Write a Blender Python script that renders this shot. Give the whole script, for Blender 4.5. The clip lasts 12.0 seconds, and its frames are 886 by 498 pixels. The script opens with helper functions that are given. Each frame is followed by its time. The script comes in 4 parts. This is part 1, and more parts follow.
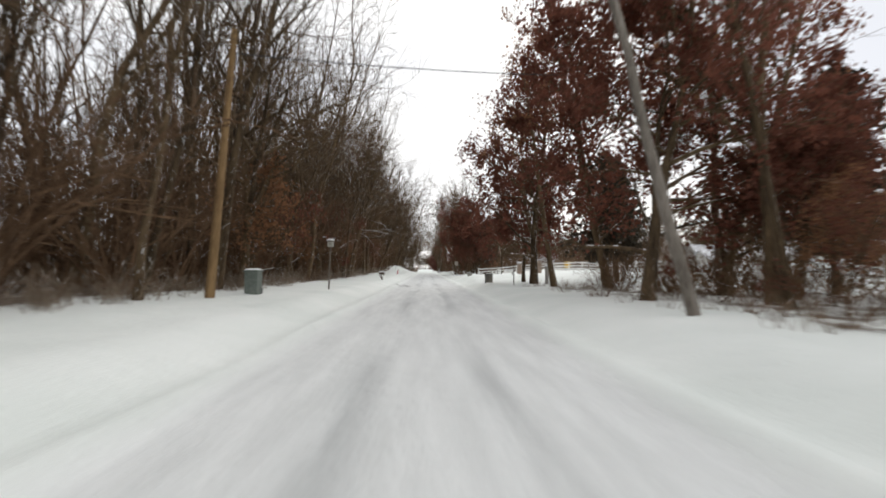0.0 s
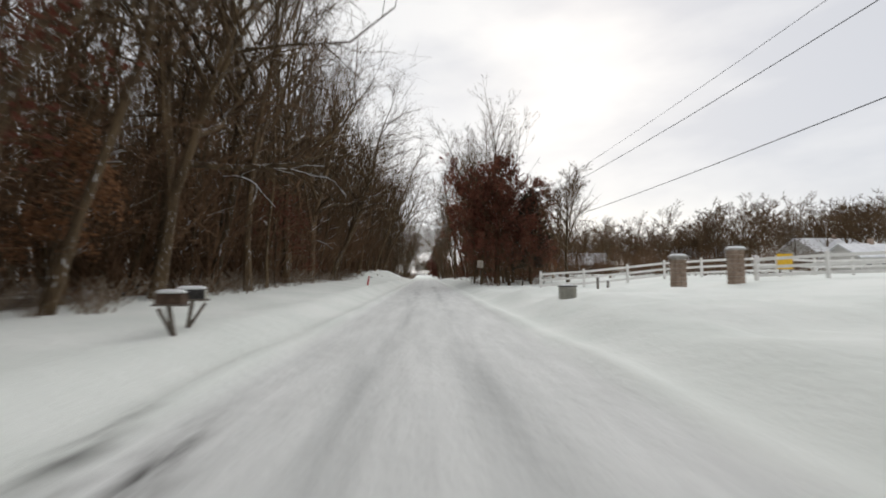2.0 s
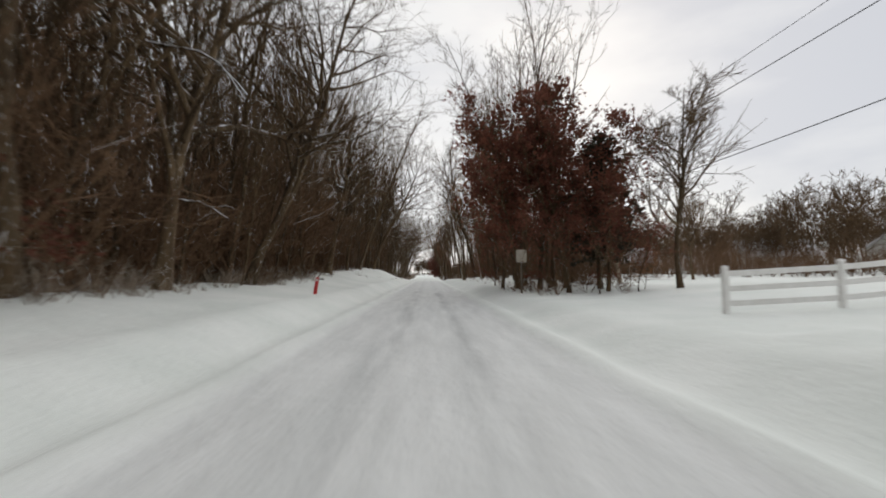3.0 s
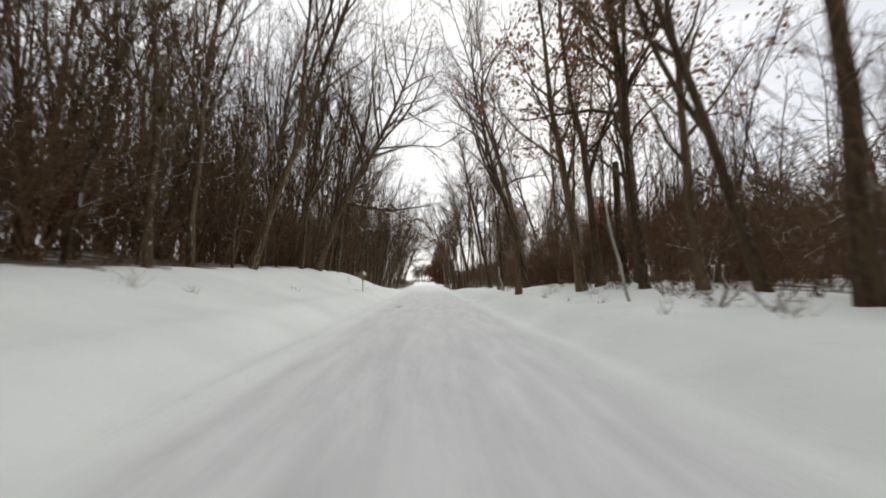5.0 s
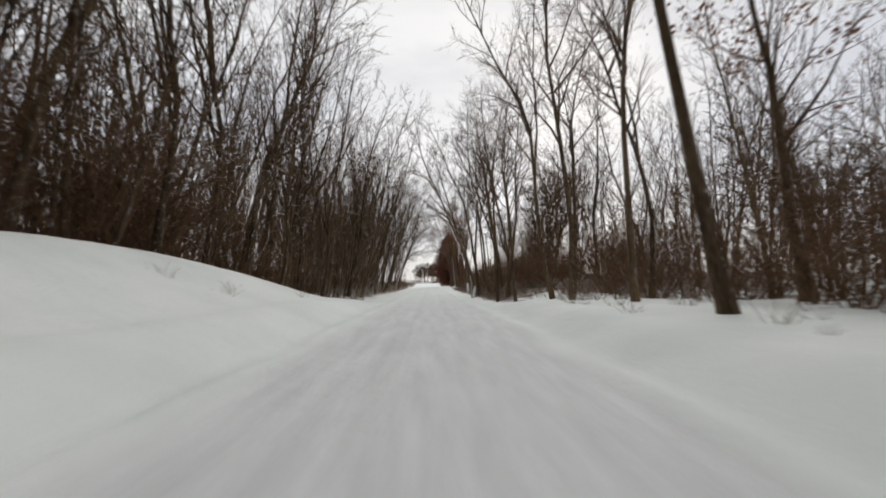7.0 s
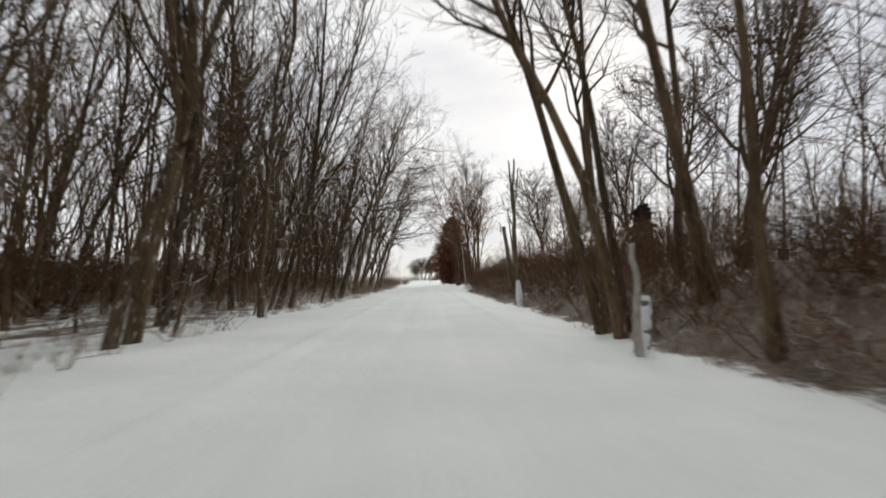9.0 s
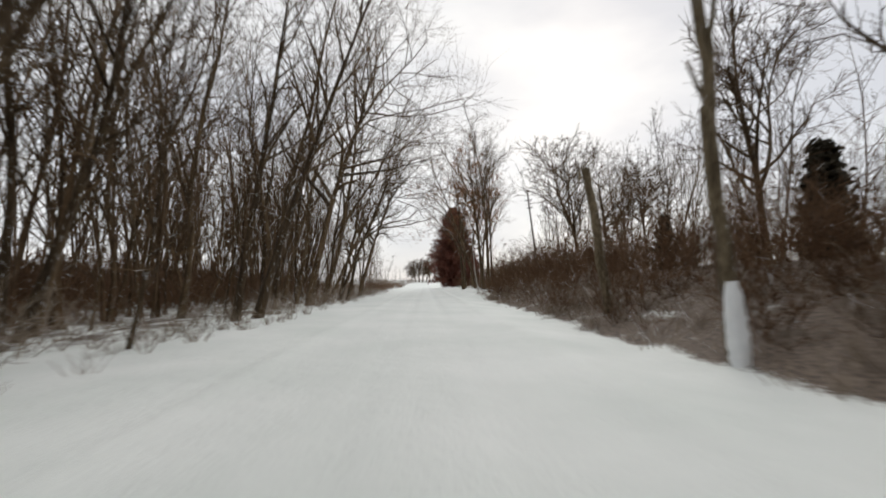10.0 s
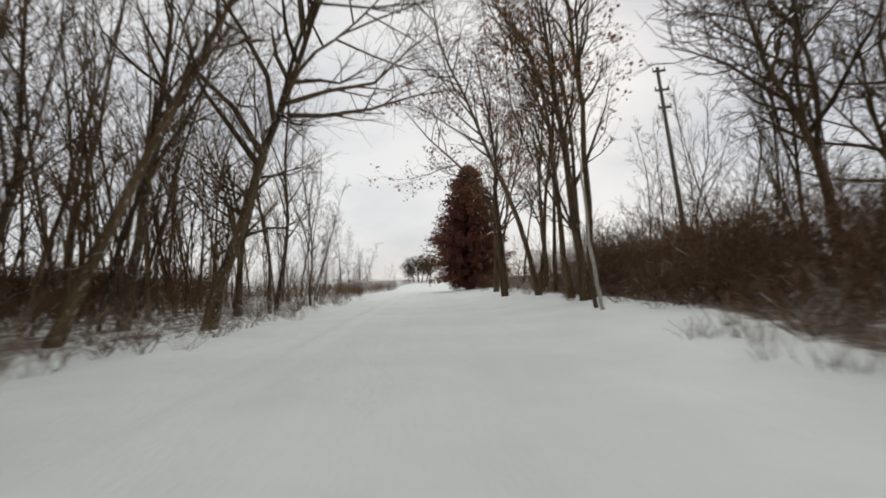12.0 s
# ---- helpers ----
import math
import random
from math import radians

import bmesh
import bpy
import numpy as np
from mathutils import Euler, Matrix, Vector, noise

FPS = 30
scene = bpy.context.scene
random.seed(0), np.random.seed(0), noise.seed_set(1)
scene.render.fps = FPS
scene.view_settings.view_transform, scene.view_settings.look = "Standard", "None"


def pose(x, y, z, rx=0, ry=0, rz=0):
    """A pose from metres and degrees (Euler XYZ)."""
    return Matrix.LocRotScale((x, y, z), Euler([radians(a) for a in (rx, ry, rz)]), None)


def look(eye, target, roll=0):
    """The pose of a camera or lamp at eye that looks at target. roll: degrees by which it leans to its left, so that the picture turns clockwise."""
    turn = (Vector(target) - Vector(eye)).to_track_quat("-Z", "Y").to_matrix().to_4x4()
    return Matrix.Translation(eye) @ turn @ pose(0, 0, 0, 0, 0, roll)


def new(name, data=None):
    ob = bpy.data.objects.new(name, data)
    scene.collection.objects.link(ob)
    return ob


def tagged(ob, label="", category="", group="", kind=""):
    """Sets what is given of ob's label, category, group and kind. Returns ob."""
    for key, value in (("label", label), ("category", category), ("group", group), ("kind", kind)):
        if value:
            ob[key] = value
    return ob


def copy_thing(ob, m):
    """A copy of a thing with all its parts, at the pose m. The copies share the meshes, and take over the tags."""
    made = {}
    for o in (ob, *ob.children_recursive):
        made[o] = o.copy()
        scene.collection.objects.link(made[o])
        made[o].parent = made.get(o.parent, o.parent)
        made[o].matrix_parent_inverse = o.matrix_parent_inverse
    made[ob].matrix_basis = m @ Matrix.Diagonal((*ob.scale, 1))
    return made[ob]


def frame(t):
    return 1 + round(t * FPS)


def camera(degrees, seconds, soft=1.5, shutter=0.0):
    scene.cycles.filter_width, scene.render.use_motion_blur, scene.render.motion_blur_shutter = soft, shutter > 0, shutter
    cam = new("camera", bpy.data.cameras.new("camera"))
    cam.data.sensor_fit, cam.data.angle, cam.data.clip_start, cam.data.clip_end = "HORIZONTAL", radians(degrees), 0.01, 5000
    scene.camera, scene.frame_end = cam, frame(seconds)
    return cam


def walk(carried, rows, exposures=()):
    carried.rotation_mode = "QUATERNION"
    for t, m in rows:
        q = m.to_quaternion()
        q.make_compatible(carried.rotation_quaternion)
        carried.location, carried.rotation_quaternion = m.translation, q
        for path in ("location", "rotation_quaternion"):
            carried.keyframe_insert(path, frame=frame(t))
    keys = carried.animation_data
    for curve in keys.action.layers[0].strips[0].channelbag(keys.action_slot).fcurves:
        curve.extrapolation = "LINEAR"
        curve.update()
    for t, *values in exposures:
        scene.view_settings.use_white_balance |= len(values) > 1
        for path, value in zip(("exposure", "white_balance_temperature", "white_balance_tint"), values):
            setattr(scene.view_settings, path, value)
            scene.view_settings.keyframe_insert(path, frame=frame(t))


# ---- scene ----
# A straight country road in snow, driven along +Y; the road's surface is z = 0.
cam = camera(88, 12.0, soft=1.8, shutter=0.25)
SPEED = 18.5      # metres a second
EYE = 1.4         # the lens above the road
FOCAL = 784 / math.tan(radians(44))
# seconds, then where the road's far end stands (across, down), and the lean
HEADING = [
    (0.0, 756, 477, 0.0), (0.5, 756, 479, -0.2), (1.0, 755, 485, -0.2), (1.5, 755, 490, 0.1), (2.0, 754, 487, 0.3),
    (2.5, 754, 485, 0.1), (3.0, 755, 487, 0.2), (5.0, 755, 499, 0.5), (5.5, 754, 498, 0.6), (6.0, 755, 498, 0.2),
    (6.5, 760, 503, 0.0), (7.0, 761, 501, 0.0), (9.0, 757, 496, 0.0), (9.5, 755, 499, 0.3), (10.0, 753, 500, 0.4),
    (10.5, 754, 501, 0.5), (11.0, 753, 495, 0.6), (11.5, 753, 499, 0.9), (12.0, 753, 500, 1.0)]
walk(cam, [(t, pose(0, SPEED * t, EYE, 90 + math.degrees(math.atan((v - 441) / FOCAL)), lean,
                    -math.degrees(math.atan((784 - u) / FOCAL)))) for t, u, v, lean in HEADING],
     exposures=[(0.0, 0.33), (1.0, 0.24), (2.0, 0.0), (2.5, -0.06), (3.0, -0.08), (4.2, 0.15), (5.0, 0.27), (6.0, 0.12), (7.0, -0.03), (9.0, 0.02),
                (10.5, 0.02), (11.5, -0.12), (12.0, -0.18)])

# ---- light: a bright overcast winter sky ----
world = bpy.data.worlds.new("overcast_sky")
scene.world = world
world.use_nodes = True
wn, wl = world.node_tree.nodes, world.node_tree.links
wn.clear()
w_out, w_bg = wn.new("ShaderNodeOutputWorld"), wn.new("ShaderNodeBackground")
w_sky, w_mix, w_cloud = wn.new("ShaderNodeTexSky"), wn.new("ShaderNodeMix"), wn.new("ShaderNodeTexNoise")
w_ramp, w_geo, w_map = wn.new("ShaderNodeValToRGB"), wn.new("ShaderNodeTexCoord"), wn.new("ShaderNodeMapping")
w_sky.sky_type, w_sky.sun_disc = "NISHITA", False
w_sky.sun_elevation, w_sky.sun_rotation = radians(28), radians(20)
w_map.inputs["Scale"].default_value = (1.0, 1.0, 2.6)
w_cloud.inputs["Scale"].default_value, w_cloud.inputs["Detail"].default_value = 2.2, 5.0
w_ramp.color_ramp.elements[0].position, w_ramp.color_ramp.elements[0].color = 0.34, (6.7, 6.8, 7.15, 1)
w_ramp.color_ramp.elements[1].position, w_ramp.color_ramp.elements[1].color = 0.60, (9.3, 9.2, 9.05, 1)
w_mix.data_type = "RGBA"
w_mix.inputs["Factor"].default_value = 0.9
wl.new(w_geo.outputs["Generated"], w_map.inputs["Vector"])
wl.new(w_map.outputs["Vector"], w_cloud.inputs["Vector"])
wl.new(w_cloud.outputs["Fac"], w_ramp.inputs["Fac"])
wl.new(w_sky.outputs["Color"], w_mix.inputs["A"])
wl.new(w_ramp.outputs["Color"], w_mix.inputs["B"])
wl.new(w_mix.outputs["Result"], w_bg.inputs["Color"])
wl.new(w_bg.outputs["Background"], w_out.inputs["Surface"])
w_bg.inputs["Strength"].default_value = 0.105
sun_data = bpy.data.lights.new("sun", "SUN")
sun_data.energy, sun_data.angle, sun_data.color = 0.6, radians(30), (1.0, 0.96, 0.9)
sun = new("sun", sun_data)
sun.matrix_world = look((20, 60, 50), (0, 0, 0))


# ---- materials ----
def material(name, base, second, rough=0.8, grain=20.0, stretch=(1, 1, 1), bump=0.3, amount=0.5, metal=0.0,
             snow=0.0, vary=0.0, spec=0.3, plaster=0.0, thin=0.0):
    """A surface of two tones: coarse stains and fine grain, with relief; snow: how much lies on what faces up."""
    m = bpy.data.materials.new(name)
    m.use_nodes = True
    n, l = m.node_tree.nodes, m.node_tree.links
    b = n["Principled BSDF"]
    b.inputs["Roughness"].default_value, b.inputs["Metallic"].default_value = rough, metal
    b.inputs["Specular IOR Level"].default_value = spec
    tc, mp = n.new("ShaderNodeTexCoord"), n.new("ShaderNodeMapping")
    mp.inputs["Scale"].default_value = stretch
    l.new(tc.outputs["Object"], mp.inputs["Vector"])
    fine, coarse = n.new("ShaderNodeTexNoise"), n.new("ShaderNodeTexNoise")
    fine.inputs["Scale"].default_value, fine.inputs["Detail"].default_value = grain, 4
    coarse.inputs["Scale"].default_value, coarse.inputs["Detail"].default_value = grain * 0.13, 3
    l.new(mp.outputs["Vector"], fine.inputs["Vector"])
    l.new(mp.outputs["Vector"], coarse.inputs["Vector"])
    add = n.new("ShaderNodeMath")
    add.operation = "ADD"
    l.new(fine.outputs["Fac"], add.inputs[0])
    l.new(coarse.outputs["Fac"], add.inputs[1])
    rng = n.new("ShaderNodeMapRange")
    rng.inputs["From Min"].default_value, rng.inputs["From Max"].default_value = 1.0 - amount * 0.5, 1.0 + amount * 0.5
    l.new(add.outputs[0], rng.inputs["Value"])
    mix = n.new("ShaderNodeMix")
    mix.data_type = "RGBA"
    mix.inputs["A"].default_value, mix.inputs["B"].default_value = (*base, 1), (*second, 1)
    l.new(rng.outputs["Result"], mix.inputs["Factor"])
    col = mix.outputs["Result"]
    if vary:
        info, hsv, mr = n.new("ShaderNodeObjectInfo"), n.new("ShaderNodeHueSaturation"), n.new("ShaderNodeMapRange")
        mr.inputs["To Min"].default_value, mr.inputs["To Max"].default_value = 1 - vary, 1 + vary
        l.new(info.outputs["Random"], mr.inputs["Value"])
        l.new(mr.outputs["Result"], hsv.inputs["Value"])
        l.new(col, hsv.inputs["Color"])
        col = hsv.outputs["Color"]
    if snow:
        geo, sep, mr, mul = (n.new("ShaderNodeNewGeometry"), n.new("ShaderNodeSeparateXYZ"), n.new("ShaderNodeMapRange"),
                             n.new("ShaderNodeMath"))
        l.new(geo.outputs["Normal"], sep.inputs["Vector"])
        mr.inputs["From Min"].default_value, mr.inputs["From Max"].default_value = 0.62, 0.8
        l.new(sep.outputs["Z"], mr.inputs["Value"])
        pat = n.new("ShaderNodeMapRange")
        pat.inputs["From Min"].default_value, pat.inputs["From Max"].default_value = 0.60 - 0.25 * snow, 0.66 - 0.25 * snow
        l.new(coarse.outputs["Fac"], pat.inputs["Value"])
        mul.operation = "MULTIPLY"
        l.new(mr.outputs["Result"], mul.inputs[0])
        l.new(pat.outputs["Result"], mul.inputs[1])
        sm = n.new("ShaderNodeMix")
        sm.data_type = "RGBA"
        sm.inputs["B"].default_value = (0.8, 0.82, 0.84, 1)
        l.new(mul.outputs[0], sm.inputs["Factor"])
        l.new(col, sm.inputs["A"])
        col = sm.outputs["Result"]
    if plaster:      # wind-blown snow stuck to the weather side
        geo, dot, mr, pat, mul, sm = (n.new("ShaderNodeNewGeometry"), n.new("ShaderNodeVectorMath"), n.new("ShaderNodeMapRange"),
                                      n.new("ShaderNodeMapRange"), n.new("ShaderNodeMath"), n.new("ShaderNodeMix"))
        dot.operation, mul.operation, sm.data_type = "DOT_PRODUCT", "MULTIPLY", "RGBA"
        dot.inputs[1].default_value = (0.75, -0.6, 0.1)
        l.new(geo.outputs["Normal"], dot.inputs[0])
        mr.inputs["From Min"].default_value, mr.inputs["From Max"].default_value = 0.45, 0.8
        l.new(dot.outputs["Value"], mr.inputs["Value"])
        pat.inputs["From Min"].default_value, pat.inputs["From Max"].default_value = 0.66 - 0.1 * plaster, 0.71 - 0.1 * plaster
        l.new(fine.outputs["Fac"], pat.inputs["Value"])
        l.new(mr.outputs["Result"], mul.inputs[0])
        l.new(pat.outputs["Result"], mul.inputs[1])
        sm.inputs["B"].default_value = (0.72, 0.73, 0.74, 1)
        l.new(mul.outputs[0], sm.inputs["Factor"])
        l.new(col, sm.inputs["A"])
        col = sm.outputs["Result"]
    l.new(col, b.inputs["Base Color"])
    if bump:
        bp = n.new("ShaderNodeBump")
        bp.inputs["Strength"].default_value, bp.inputs["Distance"].default_value = bump, 0.02
        l.new(fine.outputs["Fac"], bp.inputs["Height"])
        l.new(bp.outputs["Normal"], b.inputs["Normal"])
    if thin:         # leaves let some light through
        tr, ms = n.new("ShaderNodeBsdfTranslucent"), n.new("ShaderNodeMixShader")
        ms.inputs["Fac"].default_value = thin
        l.new(col, tr.inputs["Color"])
        l.new(b.outputs["BSDF"], ms.inputs[1])
        l.new(tr.outputs["BSDF"], ms.inputs[2])
        out = next(q for q in n if q.type == "OUTPUT_MATERIAL")
        l.new(ms.outputs["Shader"], out.inputs["Surface"])
    return m


BARK = material("grey_brown_bark", (0.036, 0.023, 0.0125), (0.148, 0.101, 0.056), 0.95, 9, (3, 3, 0.4), 1.0, 0.55, snow=0.4, vary=0.35, plaster=0.25)
TWIG = material("twig_bark", (0.060, 0.037, 0.019), (0.136, 0.087, 0.047), 0.95, 3, bump=0, snow=0.35, vary=0.3)
PALE_BARK = material("pale_bark", (0.30, 0.27, 0.23), (0.52, 0.49, 0.44), 0.9, 8, (2, 2, 0.6), 0.5, 0.5, snow=1.0)
OLIVE_BARK = material("mossy_bark", (0.055, 0.040, 0.024), (0.21, 0.165, 0.105), 0.95, 11, (3, 3, 0.45), 1.0, 0.4, snow=0.5, plaster=0.2)
SNAG_BARK = material("weathered_dead_wood", (0.09, 0.075, 0.06), (0.26, 0.23, 0.20), 0.95, 7, (4, 4, 0.4), 0.7, 0.6, snow=0.6)
BRUSH = material("dry_brush", (0.082, 0.046, 0.024), (0.185, 0.110, 0.063), 0.95, 4, bump=0, snow=0.3)
WEED = material("dead_grass", (0.16, 0.12, 0.085), (0.32, 0.26, 0.20), 0.95, 2.0, bump=0, snow=0.6)
RED_LEAF = material("dry_oak_leaf", (0.105, 0.034, 0.021), (0.235, 0.092, 0.060), 0.75, 1.6, bump=0, amount=0.7, vary=0.2, thin=0.45)
TAN_LEAF = material("withered_leaf", (0.17, 0.078, 0.037), (0.32, 0.165, 0.085), 0.8, 1.6, bump=0, amount=0.7, thin=0.4)
CEDAR = material("cedar_needles", (0.115, 0.042, 0.03), (0.225, 0.092, 0.066), 0.85, 1.4, bump=0, amount=0.6, snow=0.12, thin=0.35)
FIR = material("dark_evergreen", (0.028, 0.024, 0.015), (0.065, 0.052, 0.033), 0.85, 1.4, bump=0, amount=0.6, snow=0.2)
OLIVE_NEEDLE = material("olive_needles", (0.045, 0.034, 0.019), (0.105, 0.08, 0.048), 0.85, 1.4, bump=0, amount=0.6, snow=0.12)
SNOW_CAP = material("fresh_snow", (0.78, 0.80, 0.82), (0.86, 0.87, 0.88), 0.7, 6, bump=0.5)
POLE_WOOD = material("tarred_pole_wood", (0.14, 0.085, 0.04), (0.30, 0.19, 0.09), 0.9, 10, (4, 4, 0.3), 0.4)
PALE_POLE = material("pale_pole_wood", (0.24, 0.19, 0.14), (0.42, 0.35, 0.27), 0.9, 10, (4, 4, 0.3), 0.4)
GREY_WOOD = material("grey_timber", (0.10, 0.085, 0.07), (0.22, 0.19, 0.16), 0.9, 12, (4, 4, 0.4), 0.4)
WHITE_VINYL = material("white_vinyl", (0.70, 0.69, 0.66), (0.82, 0.81, 0.79), 0.5, 5, bump=0.1)
BOX_GREY = material("weathered_grey_metal", (0.19, 0.175, 0.15), (0.30, 0.28, 0.24), 0.6, 8, bump=0.15)
BOX_GREEN = material("grey_green_plastic", (0.11, 0.128, 0.112), (0.175, 0.2, 0.175), 0.6, 8, bump=0.15)
DARK_METAL = material("dark_metal", (0.03, 0.03, 0.03), (0.08, 0.075, 0.07), 0.5, 14, bump=0.2, metal=0.4)
RUSTY = material("rusty_brown_metal", (0.07, 0.045, 0.032), (0.15, 0.10, 0.07), 0.65, 9, bump=0.2, metal=0.2)
SIGN_OLIVE = material("dull_olive_sheet", (0.13, 0.105, 0.058), (0.22, 0.185, 0.11), 0.6, 7, bump=0.1)
ZINC = material("galvanised_steel", (0.34, 0.33, 0.29), (0.50, 0.48, 0.42), 0.55, 9, bump=0.1, metal=0.3)
RED_PAINT = material("red_paint", (0.42, 0.02, 0.02), (0.58, 0.05, 0.045), 0.5, 8, bump=0.1)
YELLOW_PAINT = material("yellow_paint", (0.62, 0.36, 0.015), (0.78, 0.48, 0.03), 0.5, 6, bump=0.1)
BRICK = material("tan_stone", (0.22, 0.16, 0.12), (0.40, 0.31, 0.25), 0.9, 9, bump=0.6)
CONCRETE = material("concrete", (0.30, 0.28, 0.26), (0.46, 0.44, 0.41), 0.9, 10, bump=0.3)
SIDING = material("pale_siding", (0.46, 0.45, 0.43), (0.62, 0.61, 0.58), 0.8, 3, (0.2, 0.2, 9), 0.3)
ROOF = material("snowy_roof", (0.62, 0.63, 0.66), (0.80, 0.81, 0.83), 0.8, 2, bump=0.3)
PANE = material("dark_window_glass", (0.02, 0.022, 0.025), (0.035, 0.04, 0.045), 0.12, 2, bump=0, spec=0.6)
WIRE = material("black_cable", (0.025, 0.025, 0.027), (0.05, 0.05, 0.052), 0.6, 8, bump=0)
SIGN_TAN = material("faded_board", (0.34, 0.30, 0.25), (0.48, 0.44, 0.38), 0.8, 6, bump=0.1)


def ground_material():
    """Snow over ground: packed grey in the wheel tracks, dead leaves and stalks where the ground is rough."""
    m = bpy.data.materials.new("snow_ground")
    m.use_nodes = True
    n, l = m.node_tree.nodes, m.node_tree.links
    b = n["Principled BSDF"]
    b.inputs["Roughness"].default_value, b.inputs["Specular IOR Level"].default_value = 0.75, 0.25
    tc = n.new("ShaderNodeTexCoord")

    def tex(scale, stretch=(1, 1, 1), detail=5):
        mp, t = n.new("ShaderNodeMapping"), n.new("ShaderNodeTexNoise")
        mp.inputs["Scale"].default_value = stretch
        t.inputs["Scale"].default_value, t.inputs["Detail"].default_value = scale, detail
        l.new(tc.outputs["Object"], mp.inputs["Vector"])
        l.new(mp.outputs["Vector"], t.inputs["Vector"])
        return t.outputs["Fac"]

    def math_node(op, a, c):
        q = n.new("ShaderNodeMath")
        q.operation = op
        for k, v in enumerate((a, c)):
            if isinstance(v, (int, float)):
                q.inputs[k].default_value = v
            else:
                l.new(v, q.inputs[k])
        return q.outputs[0]

    def span(v, lo, hi):
        q = n.new("ShaderNodeMapRange")
        q.inputs["From Min"].default_value, q.inputs["From Max"].default_value = lo, hi
        l.new(v, q.inputs["Value"])
        return q.outputs["Result"]

    def blend(f, a, c):
        q = n.new("ShaderNodeMix")
        q.data_type = "RGBA"
        l.new(f, q.inputs["Factor"])
        for key, v in (("A", a), ("B", c)):
            if isinstance(v, tuple):
                q.inputs[key].default_value = (*v, 1)
            else:
                l.new(v, q.inputs[key])
        return q.outputs["Result"]

    def attr(name):
        q = n.new("ShaderNodeAttribute")
        q.attribute_name = name
        return q.outputs["Fac"]

    snow = blend(span(tex(0.35), 0.35, 0.65), (0.755, 0.795, 0.760), (0.845, 0.872, 0.842))
    packed = blend(span(tex(3.0, (1, 0.12, 1)), 0.3, 0.7), (0.655, 0.67, 0.66), (0.775, 0.79, 0.78))
    col = blend(attr("packed"), snow, packed)
    slush = math_node("MULTIPLY", attr("rut"), span(tex(1.3, (1, 0.1, 1)), 0.42, 0.62))
    col = blend(slush, col, (0.505, 0.52, 0.515))
    col = blend(math_node("MULTIPLY", attr("bare"), span(tex(4.0, (1, 0.3, 1)), 0.3, 0.55)), col, (0.055, 0.052, 0.05))
    litter = blend(span(tex(9.0), 0.35, 0.65), (0.065, 0.047, 0.034), (0.19, 0.145, 0.112))
    rough = math_node("ADD", tex(1.1, (1, 0.5, 1)), math_node("MULTIPLY", tex(12.0), 0.5))
    spot = span(math_node("SUBTRACT", math_node("ADD", rough, attr("litter")), 1.0), 0.18, 0.36)
    col = blend(spot, col, litter)
    l.new(col, b.inputs["Base Color"])
    bp = n.new("ShaderNodeBump")
    bp.inputs["Strength"].default_value, bp.inputs["Distance"].default_value = 0.5, 0.06
    l.new(math_node("ADD", tex(2.5), math_node("MULTIPLY", tex(14.0), 0.4)), bp.inputs["Height"])
    l.new(bp.outputs["Normal"], b.inputs["Normal"])
    return m


# ---- helpers for shapes ----
def link_mesh(name, verts, faces, mat, parent=None, smooth=False):
    me = bpy.data.meshes.new(name)
    me.from_pydata(np.asarray(verts).tolist(), [], faces if isinstance(faces, list) else faces.tolist())
    me.materials.append(mat)
    if smooth:
        me.polygons.foreach_set("use_smooth", [True] * len(me.polygons))
    ob = new(name, me)
    ob.parent = parent
    return ob


def part(name, bm, mat, parent, label="", smooth=False):
    me = bpy.data.meshes.new(name)
    bm.to_mesh(me)
    bm.free()
    me.materials.append(mat)
    if smooth:
        me.polygons.foreach_set("use_smooth", [True] * len(me.polygons))
    ob = new(name, me)
    ob.parent = parent
    return tagged(ob, label)


def thing(name, x, y, z, label, category, group="", turn=0.0):
    ob = new(name)
    ob.empty_display_size = 0.2
    ob.matrix_basis = pose(x, y, z, 0, 0, turn)
    return tagged(ob, label, category, group)


def box(size, at=(0, 0, 0), bevel=0.01, turn=(0, 0, 0), taper=1.0):
    bm = bmesh.new()
    bmesh.ops.create_cube(bm, size=1.0)
    for v in bm.verts:
        k = taper if v.co.z > 0 else 1.0
        v.co = Vector((v.co.x * size[0] * k, v.co.y * size[1] * k, v.co.z * size[2]))
    if bevel:
        bmesh.ops.bevel(bm, geom=bm.edges[:], offset=bevel, segments=2, affect="EDGES", profile=0.6)
    bm.transform(pose(*at, *turn))
    return bm


def rod(a, b, r0, r1=None, sides=10, bevel=0.0):
    a, b = Vector(a), Vector(b)
    bm = bmesh.new()
    bmesh.ops.create_cone(bm, cap_ends=True, segments=sides, radius1=r0, radius2=r0 if r1 is None else r1, depth=(b - a).length)
    if bevel:
        rim = [e for e in bm.edges if abs(e.verts[0].co.z - e.verts[1].co.z) < 1e-6]
        bmesh.ops.bevel(bm, geom=rim, offset=bevel, segments=2, affect="EDGES")
    bm.transform(Matrix.Translation((a + b) / 2) @ (b - a).to_track_quat("Z", "Y").to_matrix().to_4x4())
    return bm


